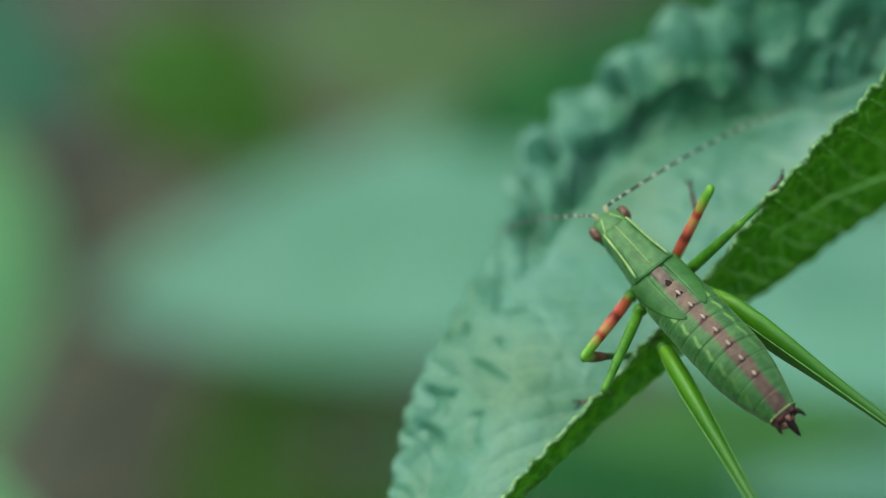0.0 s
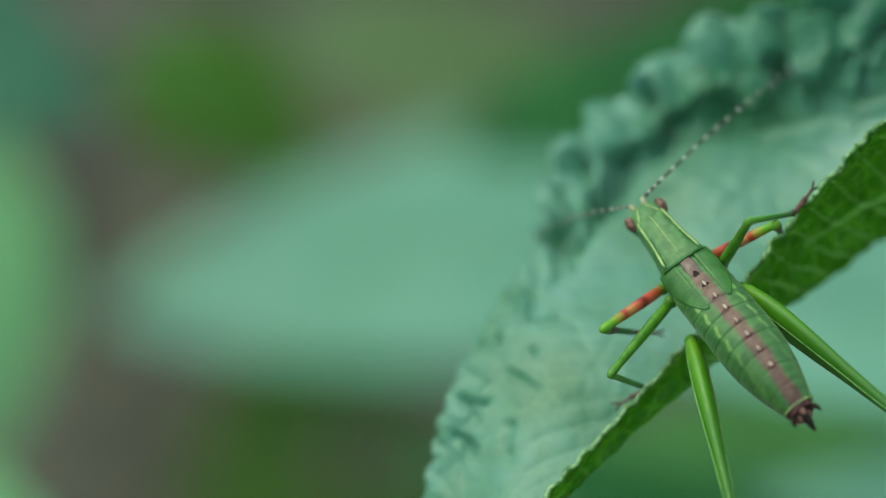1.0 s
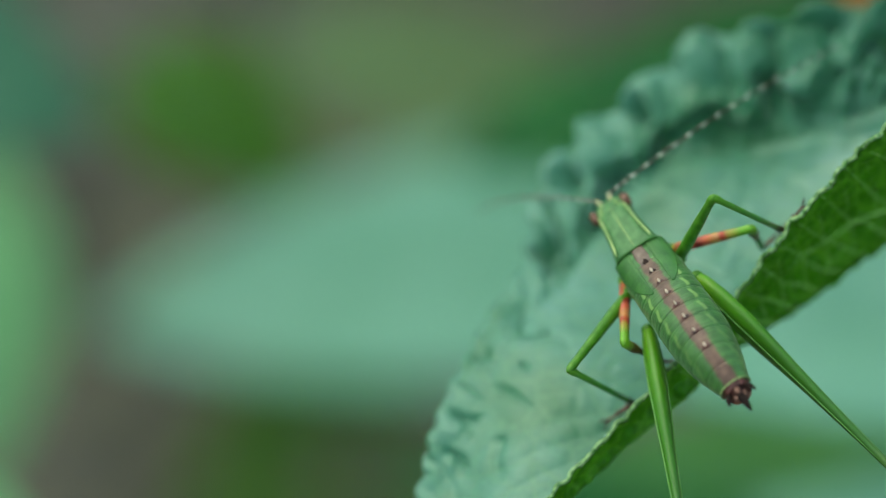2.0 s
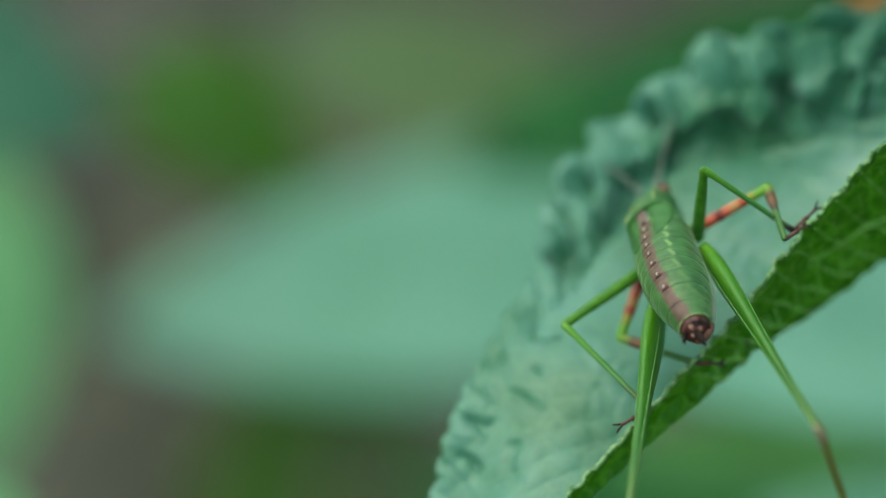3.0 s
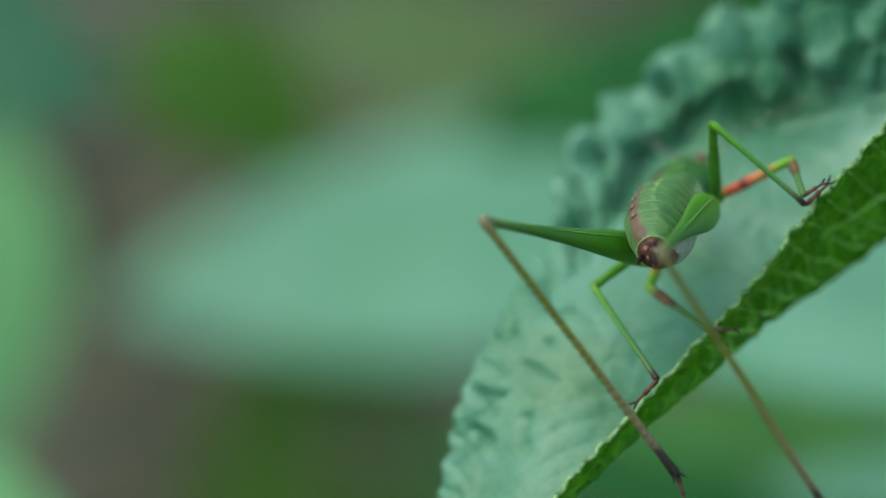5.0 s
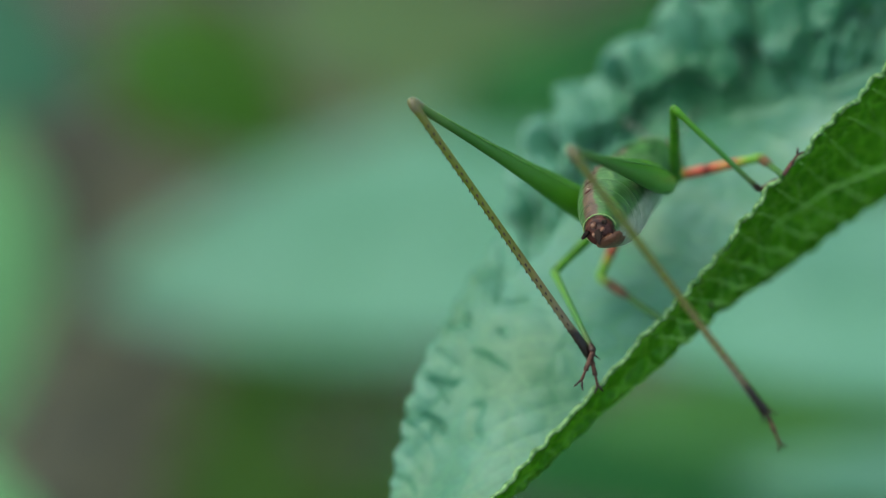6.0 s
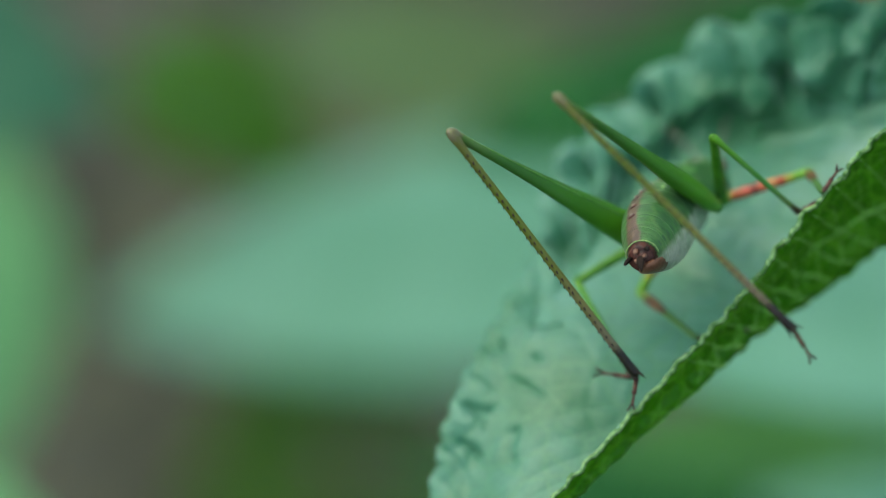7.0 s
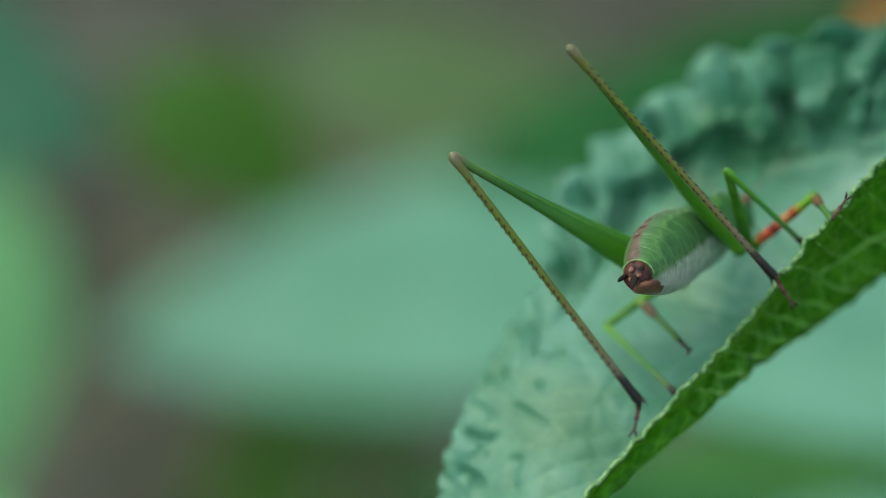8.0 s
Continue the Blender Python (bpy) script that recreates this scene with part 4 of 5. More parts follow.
HIP = {"F": (4.4, 1.7, -1.9), "M": (3.2, 1.9, -1.6), "H": (0.5, 2.0, -1.6), "HL": (0.5, 2.3, -2.3), "HR": (1.1, 2.1, -1.4)}
SIZE = {"F": (5.7, 5.5), "M": (7.3, 7.8), "H": (19.0, 20.0)}


def build_legs(bug):
    legs = {}
    for kind in "FMH":
        for hand in "LR":
            made = []
            for piece in ("femur", "tibia", "tarsus"):
                bm, mats, label = limb_mesh(kind, piece)
                ob = part(LIMB[kind] + "_" + piece, bm, mats, bug, label)
                made.append(ob)
                if kind == "H" and piece == "femur":
                    for side in (1, -1):
                        part("ridge", tube([(u * 19, side * w * 0.93, h * 0.34) for u, h, w in ((0.05, 0.85, 0.53), (0.12, 1.1, 0.605), (0.2, 1.2, 0.62), (0.32, 1.04, 0.54), (0.45, 0.76, 0.42), (0.6, 0.52, 0.33), (0.75, 0.38, 0.27), (0.9, 0.3, 0.25))], [0.04, 0.06, 0.07, 0.07, 0.07, 0.06, 0.05, 0.03], 6), RIMGREEN, ob, "pale ridge")
                if piece == "femur":
                    c = {"F": 0.48, "M": 0.5, "H": 0.45}[kind]
                    bm = loft([(-c * 0.9, 0, 0, c * 0.3, c * 0.3, c * 0.3), (-c * 0.5, 0, 0, c * 0.85, c * 0.85, c * 0.85), (0, 0, 0, c, c, c), (c * 0.5, 0, 0, c * 0.85, c * 0.85, c * 0.85), (c * 0.9, 0, 0, c * 0.3, c * 0.3, c * 0.3)], 12)
                    coxa = part("coxa", bm, LEG_GREEN, bug, "green hip joint")
                    made.append(coxa)
                if kind == "H" and piece == "tibia":
                    spine = loft([(-0.09, 0, -0.03, 0.08, 0.055, 0.055), (0.06, 0, 0.05, 0.055, 0.045, 0.05), (0.18, 0, 0.11, 0.01, 0.01, 0.01)], 5)
                    first = part("spine", spine, DARK, ob)
                    data = first.data
                    bpy.data.objects.remove(first)
                    jitter = random.Random(3)
                    for k in range(30):
                        for a in (55, 125):
                            sp = new("spine", data)
                            sp.parent = ob
                            sp.matrix_basis = pose((1.8 + k * 0.59 + jitter.uniform(-0.12, 0.12)) * MM, 0, 0) @ pose(0, 0, 0, a - 90, 0, 0) @ pose(0, 0, 0.21 * MM)
                    spur = part("spur", loft([(0, 0, 0, 0.09, 0.09, 0.09), (0.35, 0, 0.18, 0.06, 0.06, 0.06), (0.7, 0, 0.3, 0.012, 0.012, 0.012)], 6), DARK, ob)
                    spur.matrix_basis = pose(19.7 * MM, 0, 0.2 * MM)
                    for a in (90, 180, 270):
                        sp = new("spur", spur.data)
                        sp.parent = ob
                        sp.matrix_basis = pose(19.7 * MM, 0, 0, a, 0, 0) @ pose(0, 0, 0.2 * MM)
            legs[kind + hand] = made
    return legs


def build_feelers(bug):
    made = {}
    for hand in "LR":
        pts, rad, slots = [], [], []
        x = 0.0
        for k in range(36):
            pts.append((x, (0.005 if hand == "R" else -0.006) * x * (10 - x), 0.014 * x * (10 - x)))
            rad.append(max(0.03, 0.085 * (1 - x / 40)))
            slots.append(1 if k % 2 == 0 else 0)
            x += (0.34 if k % 2 == 0 else 0.72) * (0.55 if k < 6 else 1.0) * (1 + 0.008 * k)
        made[hand] = part("antenna", tube(pts, rad, 6, slots=slots), [DARK, RING], bug, "thin feeler ringed dark and pale")
    return made


bug, front = build_insect()
legs = build_legs(bug)
feelers = build_feelers(bug)

# ------------------------------------------------------------------ how it moves: seconds, then a, b, c in the leaning frame
HEAD = [
    (0, 12.22, 1.46, 0.56),
    (0.5, 12.4, 2.05, 0.89),
    (1, 12.46, 2.53, 0.1),
    (1.5, 12.19, 3.37, -0.78),
    (2, 10.88, 3.93, -2.61),
    (3.3, 12.8, 5.77, -7.69),
    (3.5, 13.1, 5.52, -8.32),
    (4, 13.94, 5.28, -9.22),
    (4.5, 14.28, 5.02, -9.31),
    (4.7, 14.18, 5.1, -9.36),
    (5.8, 15.61, 6.02, -10.25),
    (6, 15.55, 6.09, -10.27),
    (6.5, 16.01, 6.62, -10.03),
    (7, 16.44, 6.43, -10.08),
    (7.5, 16.82, 6.94, -9.94),
    (8, 18.69, 5.82, -9.88),
]
TAIL = [
    (0, 23.26, -10.99, 7.44),
    (0.5, 22.75, -10.5, 8.11),
    (1, 21.87, -10.03, 8.9),
    (1.5, 19.95, -9.76, 8.78),
    (2, 18.58, -7.85, 8.61),
    (3.3, 14.02, -3.21, 7.85),
    (3.5, 13.56, -3.19, 7.43),
    (4, 12.86, -2.05, 7.19),
    (4.5, 12.17, -1.71, 7.26),
    (4.7, 11.65, -1.19, 7.3),
    (5.8, 11.25, -0.01, 6.14),
    (6, 11.39, -0.01, 6.16),
    (6.5, 11.66, -0.4, 5.96),
    (7, 11.71, -0.06, 6.02),
    (7.5, 11.63, 0.04, 5.86),
    (8, 11.21, 0.51, 5.59),
]
ROLL = [
    (0, 8),
    (0.5, 9),
    (1, 10),
    (1.5, 12),
    (2, 18),
    (3.3, 44),
    (3.5, 45),
    (4, 54),
    (4.5, 59),
    (4.7, 59),
    (5.8, 51),
    (6, 51),
    (6.5, 51),
    (7, 52),
    (7.5, 54),
    (8, 54),
]
# the front of the body on its joint: seconds, nod and turn in degrees
NOD = [
    (0, 0, 0),
    (1.5, 0, 0),
    (2, 3, -2),
    (3.3, 23, -1),
    (3.5, 23, -2),
    (4, 19, -2),
    (4.5, 15, -2),
    (4.7, 15, -3),
    (5.8, 19, -10),
    (6, 19, -10),
    (6.5, 20, -11),
    (7, 19, -9),
    (7.5, 15, -4),
    (8, 12, -2),
]
# the hips give as it turns: seconds, forwards, sideways, then up on its left and on its right
GIVE = [
    (0, 0, 0, 0, 0),
    (1.5, 0, 0, 0, 0),
    (2, 0, 0.02, -0.02, -0.05),
    (3.3, -0.25, 0.46, -0.2, -1.1),
    (3.5, -0.25, 0.44, -0.2, -1.1),
    (4, -0.2, 0.4, -0.2, -1.09),
    (4.5, -0.14, 0.26, -0.3, -1.03),
    (4.7, -0.13, 0.25, -0.3, -1.03),
    (5.8, 0, -0.12, -0.12, -0.57),
    (6.5, 0, -0.12, -0.11, -0.56),
    (7, 0, -0.11, -0.13, -0.58),
    (7.5, 0, -0.14, -0.26, -0.75),
    (8, -0.07, -0.28, -0.55, -1.18),
]
KNEE, ANKLE, TOE = {}, {}, {}
KNEE["FL"] = [
    (0, 10.87, -7.23, 3.84),
    (0.5, 10.52, -6.63, 3.87),
    (1, 9.93, -4.93, 4.16),
    (1.5, 12.13, -5.34, 4.36),
    (2, 11.91, -4.88, 2.85),
    (3.3, 11.83, -4.45, -3.15),
    (3.5, 11.81, -4.53, -3.45),
    (4, 12.11, -3.72, -2.9),
    (4.5, 12.35, -3.12, -2.12),
    (4.7, 12.07, -3, -2.15),
    (6, 12.27, -3.06, -6.25),
    (6.5, 12.41, -2.9, -7.07),
    (7, 12.55, -2.36, -5.37),
    (7.5, 12.86, -2.38, -7.03),
    (8, 12.4, -1.08, -4.74),
]
ANKLE["FL"] = [
    (0, 14.35, -7.3, -0.42),
    (0.5, 13.89, -7.12, -0.45),
    (1, 11.98, -5.27, -0.93),
    (1.5, 14.12, -5.81, -0.74),
    (2, 14.52, -6.17, -1.81),
    (3.3, 15.79, -5.95, 0.36),
    (3.5, 15.71, -6.1, 0.1),
    (4, 15.79, -5.51, 0.77),
    (4.5, 15.79, -5.78, 1.24),
    (4.7, 15.58, -5.61, 1.19),
    (6, 16.26, -5.87, -3.71),
    (6.5, 16.17, -5.9, -4.42),
    (7, 16.04, -5.32, -2.32),
    (7.5, 16.32, -5.61, -4.24),
    (8, 14.45, -3.51, -0.25),
]
TOE["FL"] = [
    (0, 15.62, -6.23, -0.72),
    (0.5, 14.98, -6.49, -0.75),
    (1, 13.51, -5.35, -1.23),
    (1.5, 14.97, -5.6, -1.04),
    (2, 15.62, -6.18, -2.11),
    (3.3, 16.53, -5.96, 0.06),
    (3.5, 16.52, -6.04, -0.2),
    (4, 16.53, -5.52, 0.47),
    (4.5, 16.6, -5.72, 0.94),
    (4.7, 16.49, -5.62, 0.89),
    (6, 17.01, -5.7, -4.01),
    (6.5, 16.93, -5.72, -4.72),
    (7, 16.79, -5.14, -2.62),
    (7.5, 17.08, -5.44, -4.54),
    (8, 14.61, -3.66, -0.55),
]
KNEE["FR"] = [
    (0, 18.79, 3.2, 2.85),
    (0.1, 18.93, 3.75, 1.67),
    (0.2, 19.07, 4.3, 0.87),
    (0.3, 18.67, 4.41, 0.92),
    (0.4, 18.42, 4.12, 2.58),
    (0.5, 18.95, 3.21, 4.05),
    (0.6, 19.37, 2.68, 4.33),
    (0.7, 19.61, 1.42, 5.03),
    (0.8, 19.85, 1.53, 4.8),
    (0.9, 20.31, 1.61, 4.35),
    (1, 20.57, 1.54, 4.13),
    (1.5, 20.52, 1.62, 3.25),
    (2, 19.99, 2.28, 1.23),
    (3.3, 20.47, 4.34, -1.13),
    (3.5, 20.66, 4.31, -1.88),
    (4, 20.73, 4.48, -1.47),
    (4.5, 20.85, 4.59, -1.3),
    (4.7, 20.76, 5.08, -1.7),
    (6, 22.4, 4.67, -3.27),
    (6.5, 22.79, 5.02, -3.16),
    (7, 23.27, 5.38, -3.89),
    (7.5, 23.32, 5.26, -2.67),
    (8, 23.2, 5.57, -1.75),
]
ANKLE["FR"] = [
    (0, 18.34, 1.89, -2.47),
    (0.1, 18.14, 2.23, -3.55),
    (0.2, 18.15, 3.3, -4.46),
    (0.3, 18.19, 3.73, -4.51),
    (0.4, 18.5, 3.77, -2.91),
    (0.5, 19.99, 3.38, -1.34),
    (0.6, 20.17, 1.47, -0.98),
    (0.7, 19.9, -0.57, -0.08),
    (0.8, 19.86, -0.21, -0.42),
    (0.9, 20.99, 0.47, -0.98),
    (1, 21.56, 0.9, -1.24),
    (1.5, 21.61, 0.94, -2.1),
    (2, 21.22, 1.04, -3.98),
    (3.3, 21.01, 2.06, 3.85),
    (3.5, 21.05, 2.17, 3.17),
    (4, 21.02, 2.66, 3.71),
    (4.5, 21.08, 2.79, 3.89),
    (4.7, 21.06, 2.71, 3.26),
    (6, 23.32, 3.45, 2.01),
    (6.5, 23.23, 3.46, 2.1),
    (7, 23.58, 4.01, 1.43),
    (7.5, 23.46, 3.97, 2.68),
    (8, 23.71, 3.97, 3.49),
]
TOE["FR"] = [
    (0, 18, 3.41, -2.77),
    (0.1, 17.91, 4.42, -3.85),
    (0.2, 18.14, 5.64, -4.76),
    (0.3, 18.11, 5.93, -4.81),
    (0.4, 18.67, 5.56, -3.21),
    (0.5, 20.01, 4.65, -1.64),
    (0.6, 20.41, 0.87, -1.28),
    (0.7, 20, -0.64, -0.38),
    (0.8, 19.93, -0.32, -0.72),
    (0.9, 20.88, 0.22, -1.28),
    (1, 21.81, 0.9, -1.54),
    (1.5, 22.12, 0.94, -2.4),
    (2, 21.8, 1.58, -4.28),
    (3.3, 21.46, 2.27, 3.55),
    (3.5, 21.5, 2.38, 2.87),
    (4, 21.48, 2.87, 3.41),
    (4.5, 21.53, 3, 3.59),
    (4.7, 21.52, 2.92, 2.96),
    (6, 23.85, 4.17, 1.71),
    (6.5, 23.76, 4.17, 1.8),
    (7, 24.11, 4.73, 1.13),
    (7.5, 23.99, 4.68, 2.38),
    (8, 24.24, 4.67, 3.19),
]
KNEE["ML"] = [
    (0, 12.02, -9.07, 6.57),
    (0.5, 10.41, -8.22, 6.14),
    (1, 10.26, -7.69, 5.94),
    (1.5, 9.54, -7.17, 5.08),
    (2, 8.47, -6.51, 3.52),
    (3.3, 7.95, -3.76, -0.44),
    (3.5, 7.79, -3.63, -0.91),
    (4, 8.01, -3.44, -2.02),
    (4.5, 8.25, -3.18, -1.65),
    (4.7, 8.34, -3.05, -1.11),
    (6, 9.2, -2.66, -2.7),
    (6.5, 9.73, -2.71, -3.16),
    (7, 8.46, -1.66, -5.02),
    (7.5, 9.59, -3.65, -6.06),
    (8, 9.73, -3.23, -6.06),
]
ANKLE["ML"] = [
    (0, 12.78, -9.7, -1.17),
    (0.5, 12.79, -9.09, -1.23),
    (1, 12.98, -8.88, -1.28),
    (1.5, 12.76, -8.87, -1.82),
    (2, 12.76, -8.84, -2.56),
    (3.3, 12.49, -8.75, 3.48),
    (3.5, 12.44, -8.83, 2.58),
    (4, 12.39, -9.04, 1.21),
    (4.5, 12.34, -8.76, 1.94),
    (4.7, 12.43, -8.87, 2.1),
    (6, 11.39, -7.55, 2.97),
    (6.5, 11.61, -7.48, 2.72),
    (7, 11.84, -7.74, -1.49),
    (7.5, 14.04, -6.81, -0.48),
    (8, 14.32, -6.97, -0.99),
]
TOE["ML"] = [
    (0, 11.28, -10.21, -1.47),
    (0.5, 10.79, -10.47, -1.53),
    (1, 10.83, -10.11, -1.58),
    (1.5, 10.72, -10.14, -2.12),
    (2, 10.68, -10.37, -2.86),
    (3.3, 10.64, -9.78, 3.18),
    (3.5, 10.48, -10.61, 2.28),
    (4, 10.56, -10.66, 0.91),
    (4.5, 10.45, -10.79, 1.64),
    (4.7, 10.5, -10.72, 1.8),
    (6, 10.28, -10.31, 2.67),
    (6.5, 9.95, -10.0, 2.0),
    (7, 9.88, -7.46, -1.79),
    (7.5, 14.17, -6.89, -0.78),
    (8, 14.45, -7.06, -1.29),
]
KNEE["MR"] = [
    (0, 20.19, 0.95, 7.12),
    (0.5, 18.86, 0.91, 8.29),
    (1, 18.55, 1.68, 8),
    (1.5, 18.03, 2.48, 7.37),
    (2, 17.21, 4.15, 5.9),
    (3.3, 15.71, 6.68, 2.67),
    (3.5, 15.69, 7.03, 1.68),
    (4, 15.65, 7.1, 1.62),
    (4.5, 15.62, 7.34, 1.7),
    (4.7, 15.62, 7.25, 1.96),
    (6, 16.53, 7.65, 1.52),
    (6.5, 16.36, 7.35, 1.88),
    (7, 16.67, 7.44, 1.81),
    (7.5, 16.95, 7.33, 2.16),
    (8, 17.44, 7.07, 1.5),
]
ANKLE["MR"] = [
    (0, 22.45, 2.43, -0.19),
    (0.5, 22.37, 2.37, 1.48),
    (1, 22.06, 2.24, 1.06),
    (1.5, 21.8, 2.28, 0.54),
    (2, 22.06, 2.18, 0.12),
    (3.3, 21.76, 2.43, 0.19),
    (3.5, 21.64, 2.18, 0.32),
    (4, 21.58, 2.32, -0.08),
    (4.5, 21.53, 2.43, 0.39),
    (4.7, 21.55, 2.2, 1.71),
    (6, 22.11, 2.54, -0.39),
    (6.5, 21.87, 2.73, -1.15),
    (7, 22.36, 2.72, -0.68),
    (7.5, 22.3, 2.87, -1.35),
    (8, 22.63, 2.5, -2.11),
]
TOE["MR"] = [
    (0, 23.48, 3.8, -0.49),
    (0.5, 23.37, 3.87, 1.18),
    (1, 23.34, 3.88, 0.76),
    (1.5, 23.44, 3.89, 0.24),
    (2, 23.63, 3.97, -0.18),
    (3.3, 23.51, 4.04, -0.11),
    (3.5, 23.46, 3.68, 0.02),
    (4, 23.58, 4.11, -0.38),
    (4.5, 23.63, 3.68, 0.09),
    (4.7, 23.36, 3.97, 1.41),
    (6, 23.75, 3.52, -0.69),
    (6.5, 23.77, 4.07, -1.45),
    (7, 23.9, 3.69, -0.98),
    (7.5, 24.21, 4.02, -1.65),
    (8, 24.19, 3.66, -2.41),
]
KNEE["HL"] = [
    (0, 23.64, -20.79, 12.24),
    (0.5, 19.97, -22.07, 11.82),
    (1, 18.66, -21.78, 12.1),
    (1.5, 16.74, -21.87, 10.37),
    (2, 15.91, -21.16, 8.77),
    (3.3, 8.93, -12.55, 13.11),
    (3.5, 7.23, -11.49, 12.92),
    (4, 4.71, -7.43, 13.05),
    (4.5, 2.53, -3.3, 12.63),
    (4.7, 2, -1.49, 12.68),
    (5.8, -0.14, 6.94, 7.97),
    (6, 0.08, 7.72, 7.69),
    (6.5, -0.01, 7.13, 7.44),
    (7, 0.13, 7.42, 7.26),
    (7.5, 0.21, 7.43, 7.05),
    (8, 0.02, 7.63, 5.53),
]
ANKLE["HL"] = [
    (0, 30.8, -34, -1),
    (0.5, 23.9, -36.6, -1.4),
    (1, 21.6, -36.5, -1.1),
    (1.5, 18.8, -36.7, -2.8),
    (2, 18, -36, -4.4),
    (3.3, 17.24, -29.3, 6.01),
    (3.5, 16.51, -27.8, 6.02),
    (4, 16.71, -22.77, 8.48),
    (4.5, 14.31, -18.7, 7.72),
    (4.7, 14.02, -17, 8.78),
    (5.8, 11.06, -8.37, 1.64),
    (6, 11.29, -7.92, 2.24),
    (6.5, 12.05, -7.76, 1.71),
    (7, 11.93, -7.53, 1.14),
    (7.5, 11.89, -7.47, 0.59),
    (8, 11.99, -7.49, 0.22),
]
TOE["HL"] = [
    (0, 30.9, -36.1, -1.6),
    (0.5, 24.0, -38.7, -2.0),
    (1, 21.7, -38.6, -1.7),
    (1.5, 18.9, -38.8, -3.4),
    (2, 18.1, -38.1, -5.0),
    (3.3, 17.62, -31.77, 5.71),
    (3.5, 17.23, -30.28, 5.72),
    (4, 17.25, -24.93, 8.18),
    (4.5, 14.51, -21.14, 7.42),
    (4.7, 14.45, -19.25, 8.48),
    (5.8, 11.64, -10.51, 1.34),
    (6, 11.8, -10.06, 1.94),
    (6.5, 11.82, -9.83, 1.41),
    (7, 11.59, -9.85, 0.84),
    (7.5, 11.37, -9.91, 0.29),
    (8, 11.47, -10.29, -0.08),
]
KNEE["HR"] = [
    (0, 33.37, -14.09, 7.82),
    (0.5, 32.63, -13.86, 9.05),
    (1, 32.06, -13.76, 9.79),
    (1.5, 31.65, -13.98, 7.17),
    (2, 29.98, -14.65, 4.37),
    (3.3, 19.35, -7.56, 15.51),
    (3.5, 17.81, -5.25, 16.4),
    (4, 15.42, -3.39, 16.6),
    (4.5, 13.55, -1.08, 17.02),
    (4.7, 12.63, -1.45, 16.83),
    (5.8, 9.49, 4.32, 15.18),
    (6, 9.5, 4.63, 15.12),
    (6.5, 7.88, 6.43, 13.99),
    (7, 6.5, 9.46, 12.03),
    (7.5, 6.46, 12.4, 10.35),
    (8, 7.43, 14.22, 7.83),
]
ANKLE["HR"] = [
    (0, 38.5, -29.4, -4.1),
    (0.5, 37.7, -29.2, -2.8),
    (1, 37.2, -29.1, -2.1),
    (1.5, 36.7, -29.3, -4.7),
    (2, 35.7, -28.4, -7.5),
    (3.3, 26.52, -25.07, 9.02),
    (3.5, 25.52, -22.92, 11.09),
    (4, 25.23, -19.96, 11.19),
    (4.5, 23.66, -17.33, 11.22),
    (4.7, 22.74, -17.51, 10.53),
    (5.8, 21.27, -11.45, 11.62),
    (6, 21.38, -10.99, 11.27),
    (6.5, 21.15, -8.21, 10.9),
    (7, 20.78, -4.45, 10.38),
    (7.5, 20.31, -1.01, 5.04),
    (8, 20.41, 0.37, 1.54),
]
TOE["HR"] = [
    (0, 38.6, -31.5, -4.7),
    (0.5, 37.8, -31.3, -3.4),
    (1, 37.3, -31.2, -2.7),
    (1.5, 36.8, -31.4, -5.3),
    (2, 35.8, -30.5, -8.1),
    (3.3, 26.9, -27.16, 8.72),
    (3.5, 26.24, -25.05, 10.79),
    (4, 26.11, -22.19, 10.89),
    (4.5, 24.71, -19.38, 10.92),
    (4.7, 23.8, -19.41, 10.23),
    (5.8, 22.41, -13.42, 11.32),
    (6, 22.42, -13.3, 10.97),
    (6.5, 22.37, -10.25, 10.6),
    (7, 21.59, -5.71, 10.08),
    (7.5, 21.49, -2.27, 4.74),
    (8, 21.61, -1.41, 1.24),
]
FEELER = {}
FEELER["R"] = [
    (0, 19.69, 6.43, -4.29),
    (0.5, 18.3, 7.49, -5.17),
    (1, 18.86, 8.81, -4.68),
    (1.5, 21.78, 7.26, 0.71),
    (2, 18.91, 9.99, -4.58),
    (3.3, 15.01, 10.03, -16.27),
    (3.5, 19.08, 10.66, -14.73),
    (4, 20.68, 10.79, -14.58),
    (4.5, 23.09, 10.46, -11.2),
    (4.7, 23.3, 9.71, -11.92),
    (6, 20.23, 8.62, -18.66),
    (6.5, 19.03, 10.33, -18.65),
    (7, 19.51, 10.23, -18.65),
    (7.5, 20.44, 10.47, -18.42),
    (8, 24.42, 9.58, -17.1),
]
FEELER["L"] = [
    (0, 7.75, 1.17, -7.07),
    (0.5, 7.31, 1.09, -6.51),
    (1, 8.05, 1.83, -7.59),
    (1.5, 7.73, 2.95, -8.5),
    (2, 6.11, 4.36, -10.2),
    (3.3, 11.59, 7.36, -17.27),
    (3.5, 11.78, 7.09, -17.84),
    (4, 11.9, 7.25, -18.43),
    (4.5, 11.99, 7.07, -18.48),
    (4.7, 11.77, 7.28, -18.47),
    (6, 12.84, 8.65, -19.29),
    (6.5, 13.11, 9.56, -18.92),
    (7, 14.06, 9.85, -18.96),
    (7.5, 14.64, 9.33, -19.11),
    (8, 15.8, 8.07, -18.44),
]


def aimed(origin, target, hint):
    """A pose at origin with x towards target and z near hint."""
    x = (target - origin).normalized()
    z = (hint - x * hint.dot(x)).normalized()
    y = z.cross(x)
    m = Matrix((x, y, z)).transposed().to_4x4()
    m.translation = origin
    return m


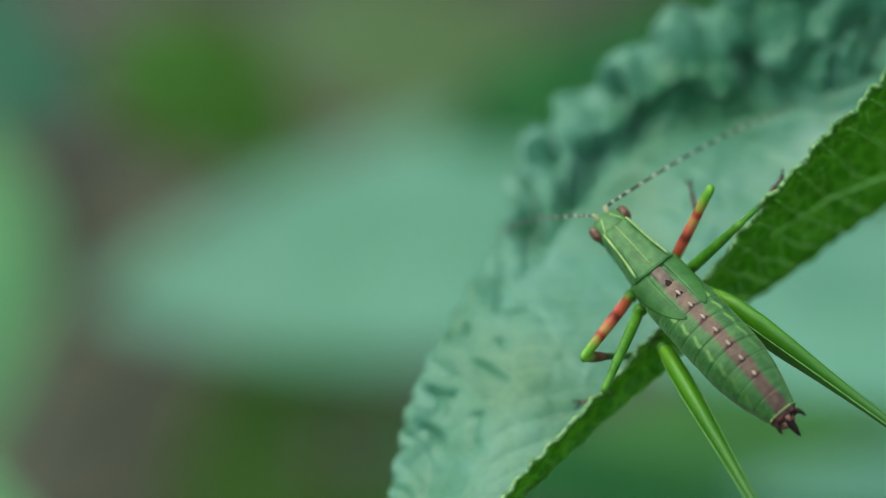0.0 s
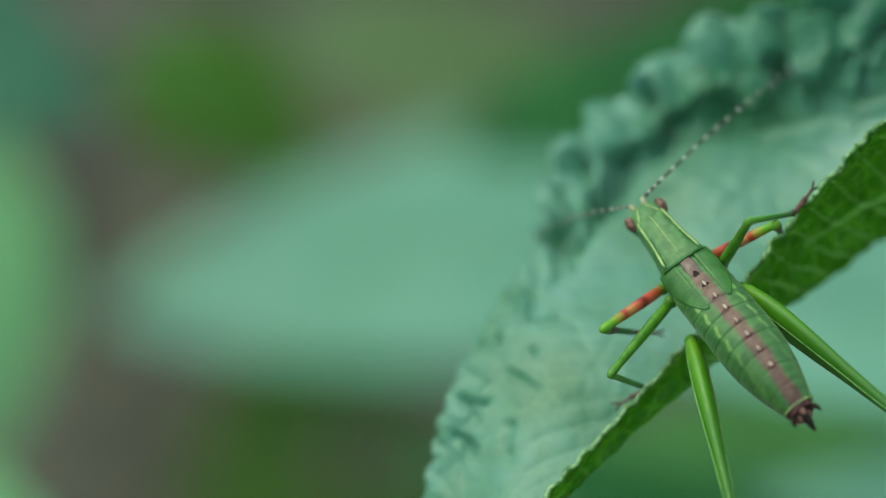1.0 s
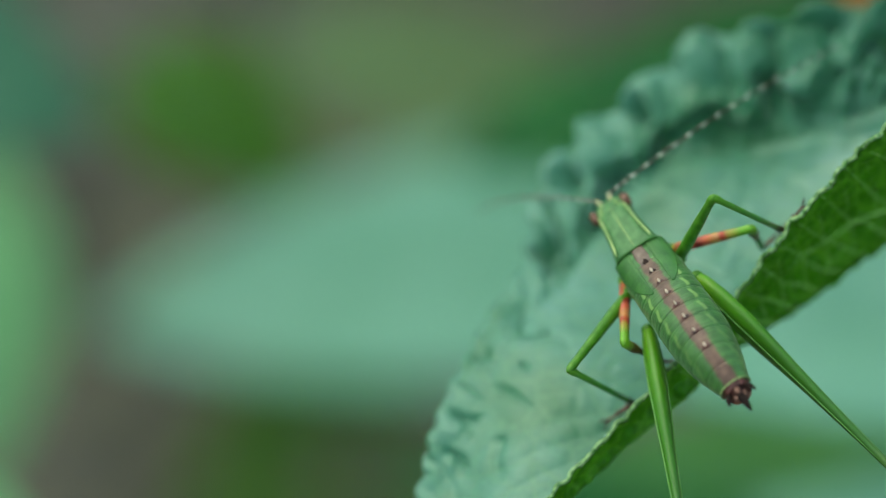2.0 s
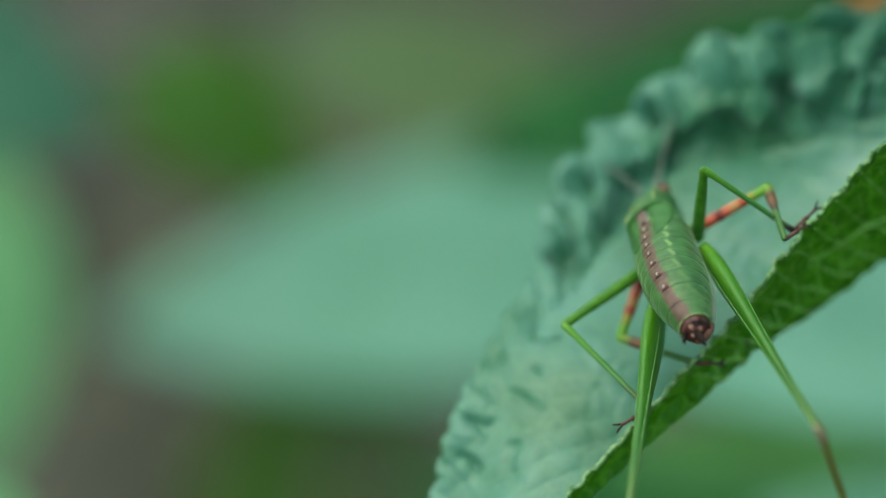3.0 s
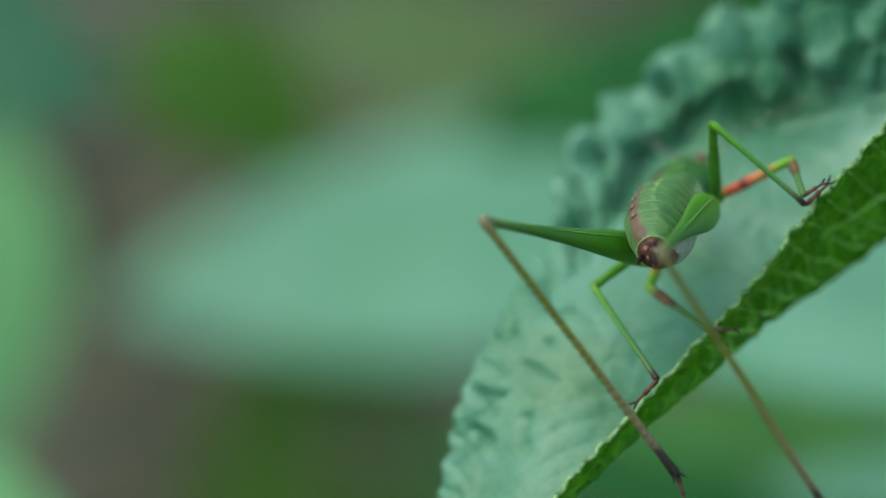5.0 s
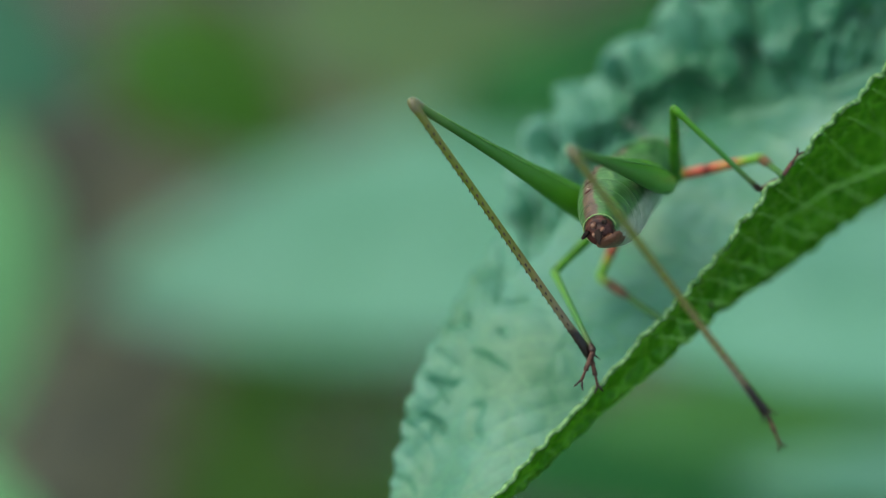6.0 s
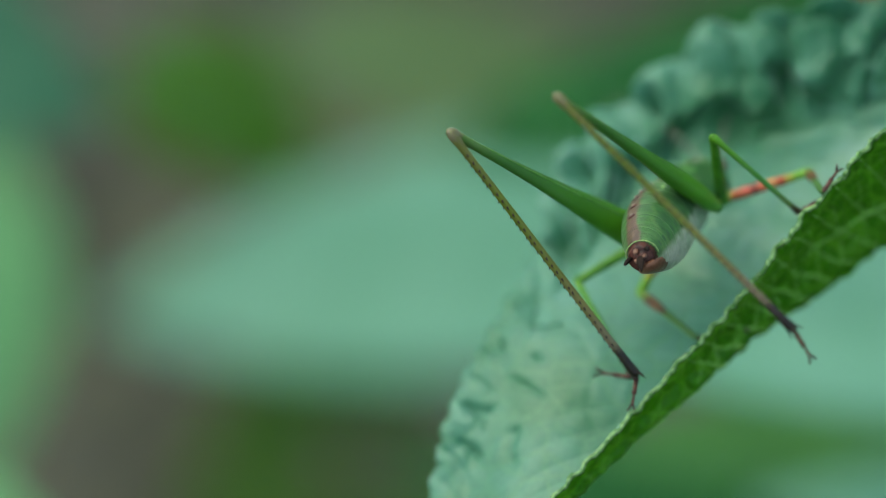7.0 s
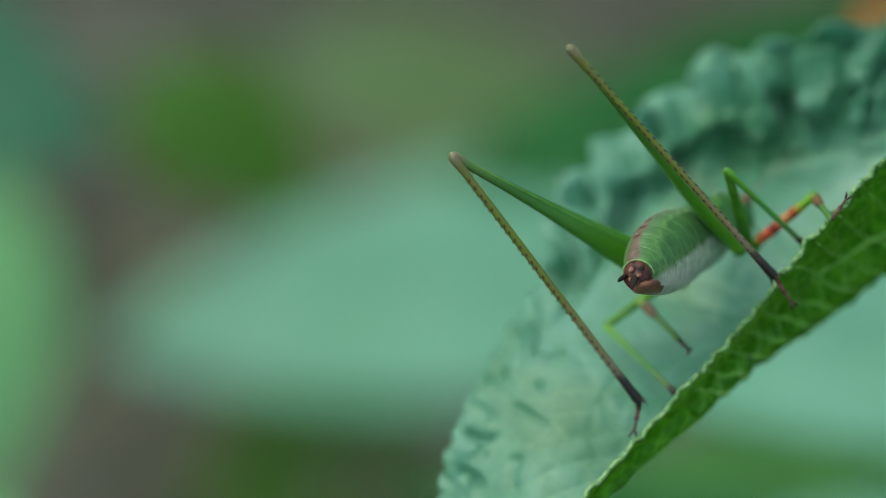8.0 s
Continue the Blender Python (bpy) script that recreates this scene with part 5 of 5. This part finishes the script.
def body_pose(t):
    h, q = Vector(spline(HEAD, t)), Vector(spline(TAIL, t))
    x = (h - q).normalized()
    mid = (h + q) / 2
    up = Vector((0, 0.5, 1.0))
    up = (up - x * up.dot(x)).normalized()
    z = Matrix.Rotation(radians(-float(spline(ROLL, t)[0])), 3, x) @ up
    return aimed(mid, mid + x, z)


def nod(t):
    """Bend of shield and head against the abdomen, in the body's space."""
    down, turn = spline(NOD, t)
    joint = Vector((4.0, 0, 0.9))
    return Matrix.Translation(joint) @ Matrix.Rotation(radians(turn), 4, "Z") @ Matrix.Rotation(radians(down), 4, "Y") @ Matrix.Translation(-joint)


def small(m):
    """Millimetre pose to metres."""
    m = m.copy()
    m.translation = m.translation * MM
    return m


def motions():
    steps = [k / 10 for k in range(81)]
    body = {t: body_pose(t) for t in steps}
    walk(bug, [(t, BASIS @ small(body[t])) for t in steps])
    for ob in front:
        walk(ob, [(t, small(nod(t))) for t in steps])
    for name, (femur, coxa, tibia, tarsus) in legs.items():
        kind, s = name[0], 1 if name[1] == "L" else -1
        hx, hy, hz = HIP.get(name, HIP[kind])
        lf, lt = SIZE[kind]
        rows, hips = ([], [], []), []
        for t in steps:
            inv = body[t].inverted()
            dx, dy, left, right = spline(GIVE, t)
            hip = Vector((hx + dx, s * hy + dy, hz + (left if s > 0 else right)))
            hips.append((t, small(Matrix.Translation(hip))))
            h = body[t] @ hip
            k, a, e = (Vector(spline(tab[name], t)) for tab in (KNEE, ANKLE, TOE))
            d = a - h
            dist = min(max(d.length, abs(lf - lt) + 0.05), lf + lt - 0.02)
            d.normalize()
            a = h + d * dist
            run = (lf * lf - lt * lt + dist * dist) / (2 * dist)
            out = math.sqrt(max(0.0, lf * lf - run * run))
            side = k - h
            side = (side - d * side.dot(d)).normalized()
            k = h + d * run + side * out
            for j, (p, q, hint) in enumerate(((h, k, side), (k, a, side), (a, e, Vector((0, 0.2, 1))))):
                rows[j].append((t, small(inv @ aimed(p, q, hint))))
        for ob, r in zip((femur, tibia, tarsus, coxa), (*rows, hips)):
            walk(ob, r)
    for hand, ob in feelers.items():
        s = 1 if hand == "L" else -1
        base = Vector((9.3, s * 0.43, 0.42))
        walk(ob, [(t, small(body[t].inverted() @ aimed(body[t] @ nod(t) @ base, Vector(spline(FEELER[hand], t)), Vector((0, 0, 1))))) for t in steps])


motions()
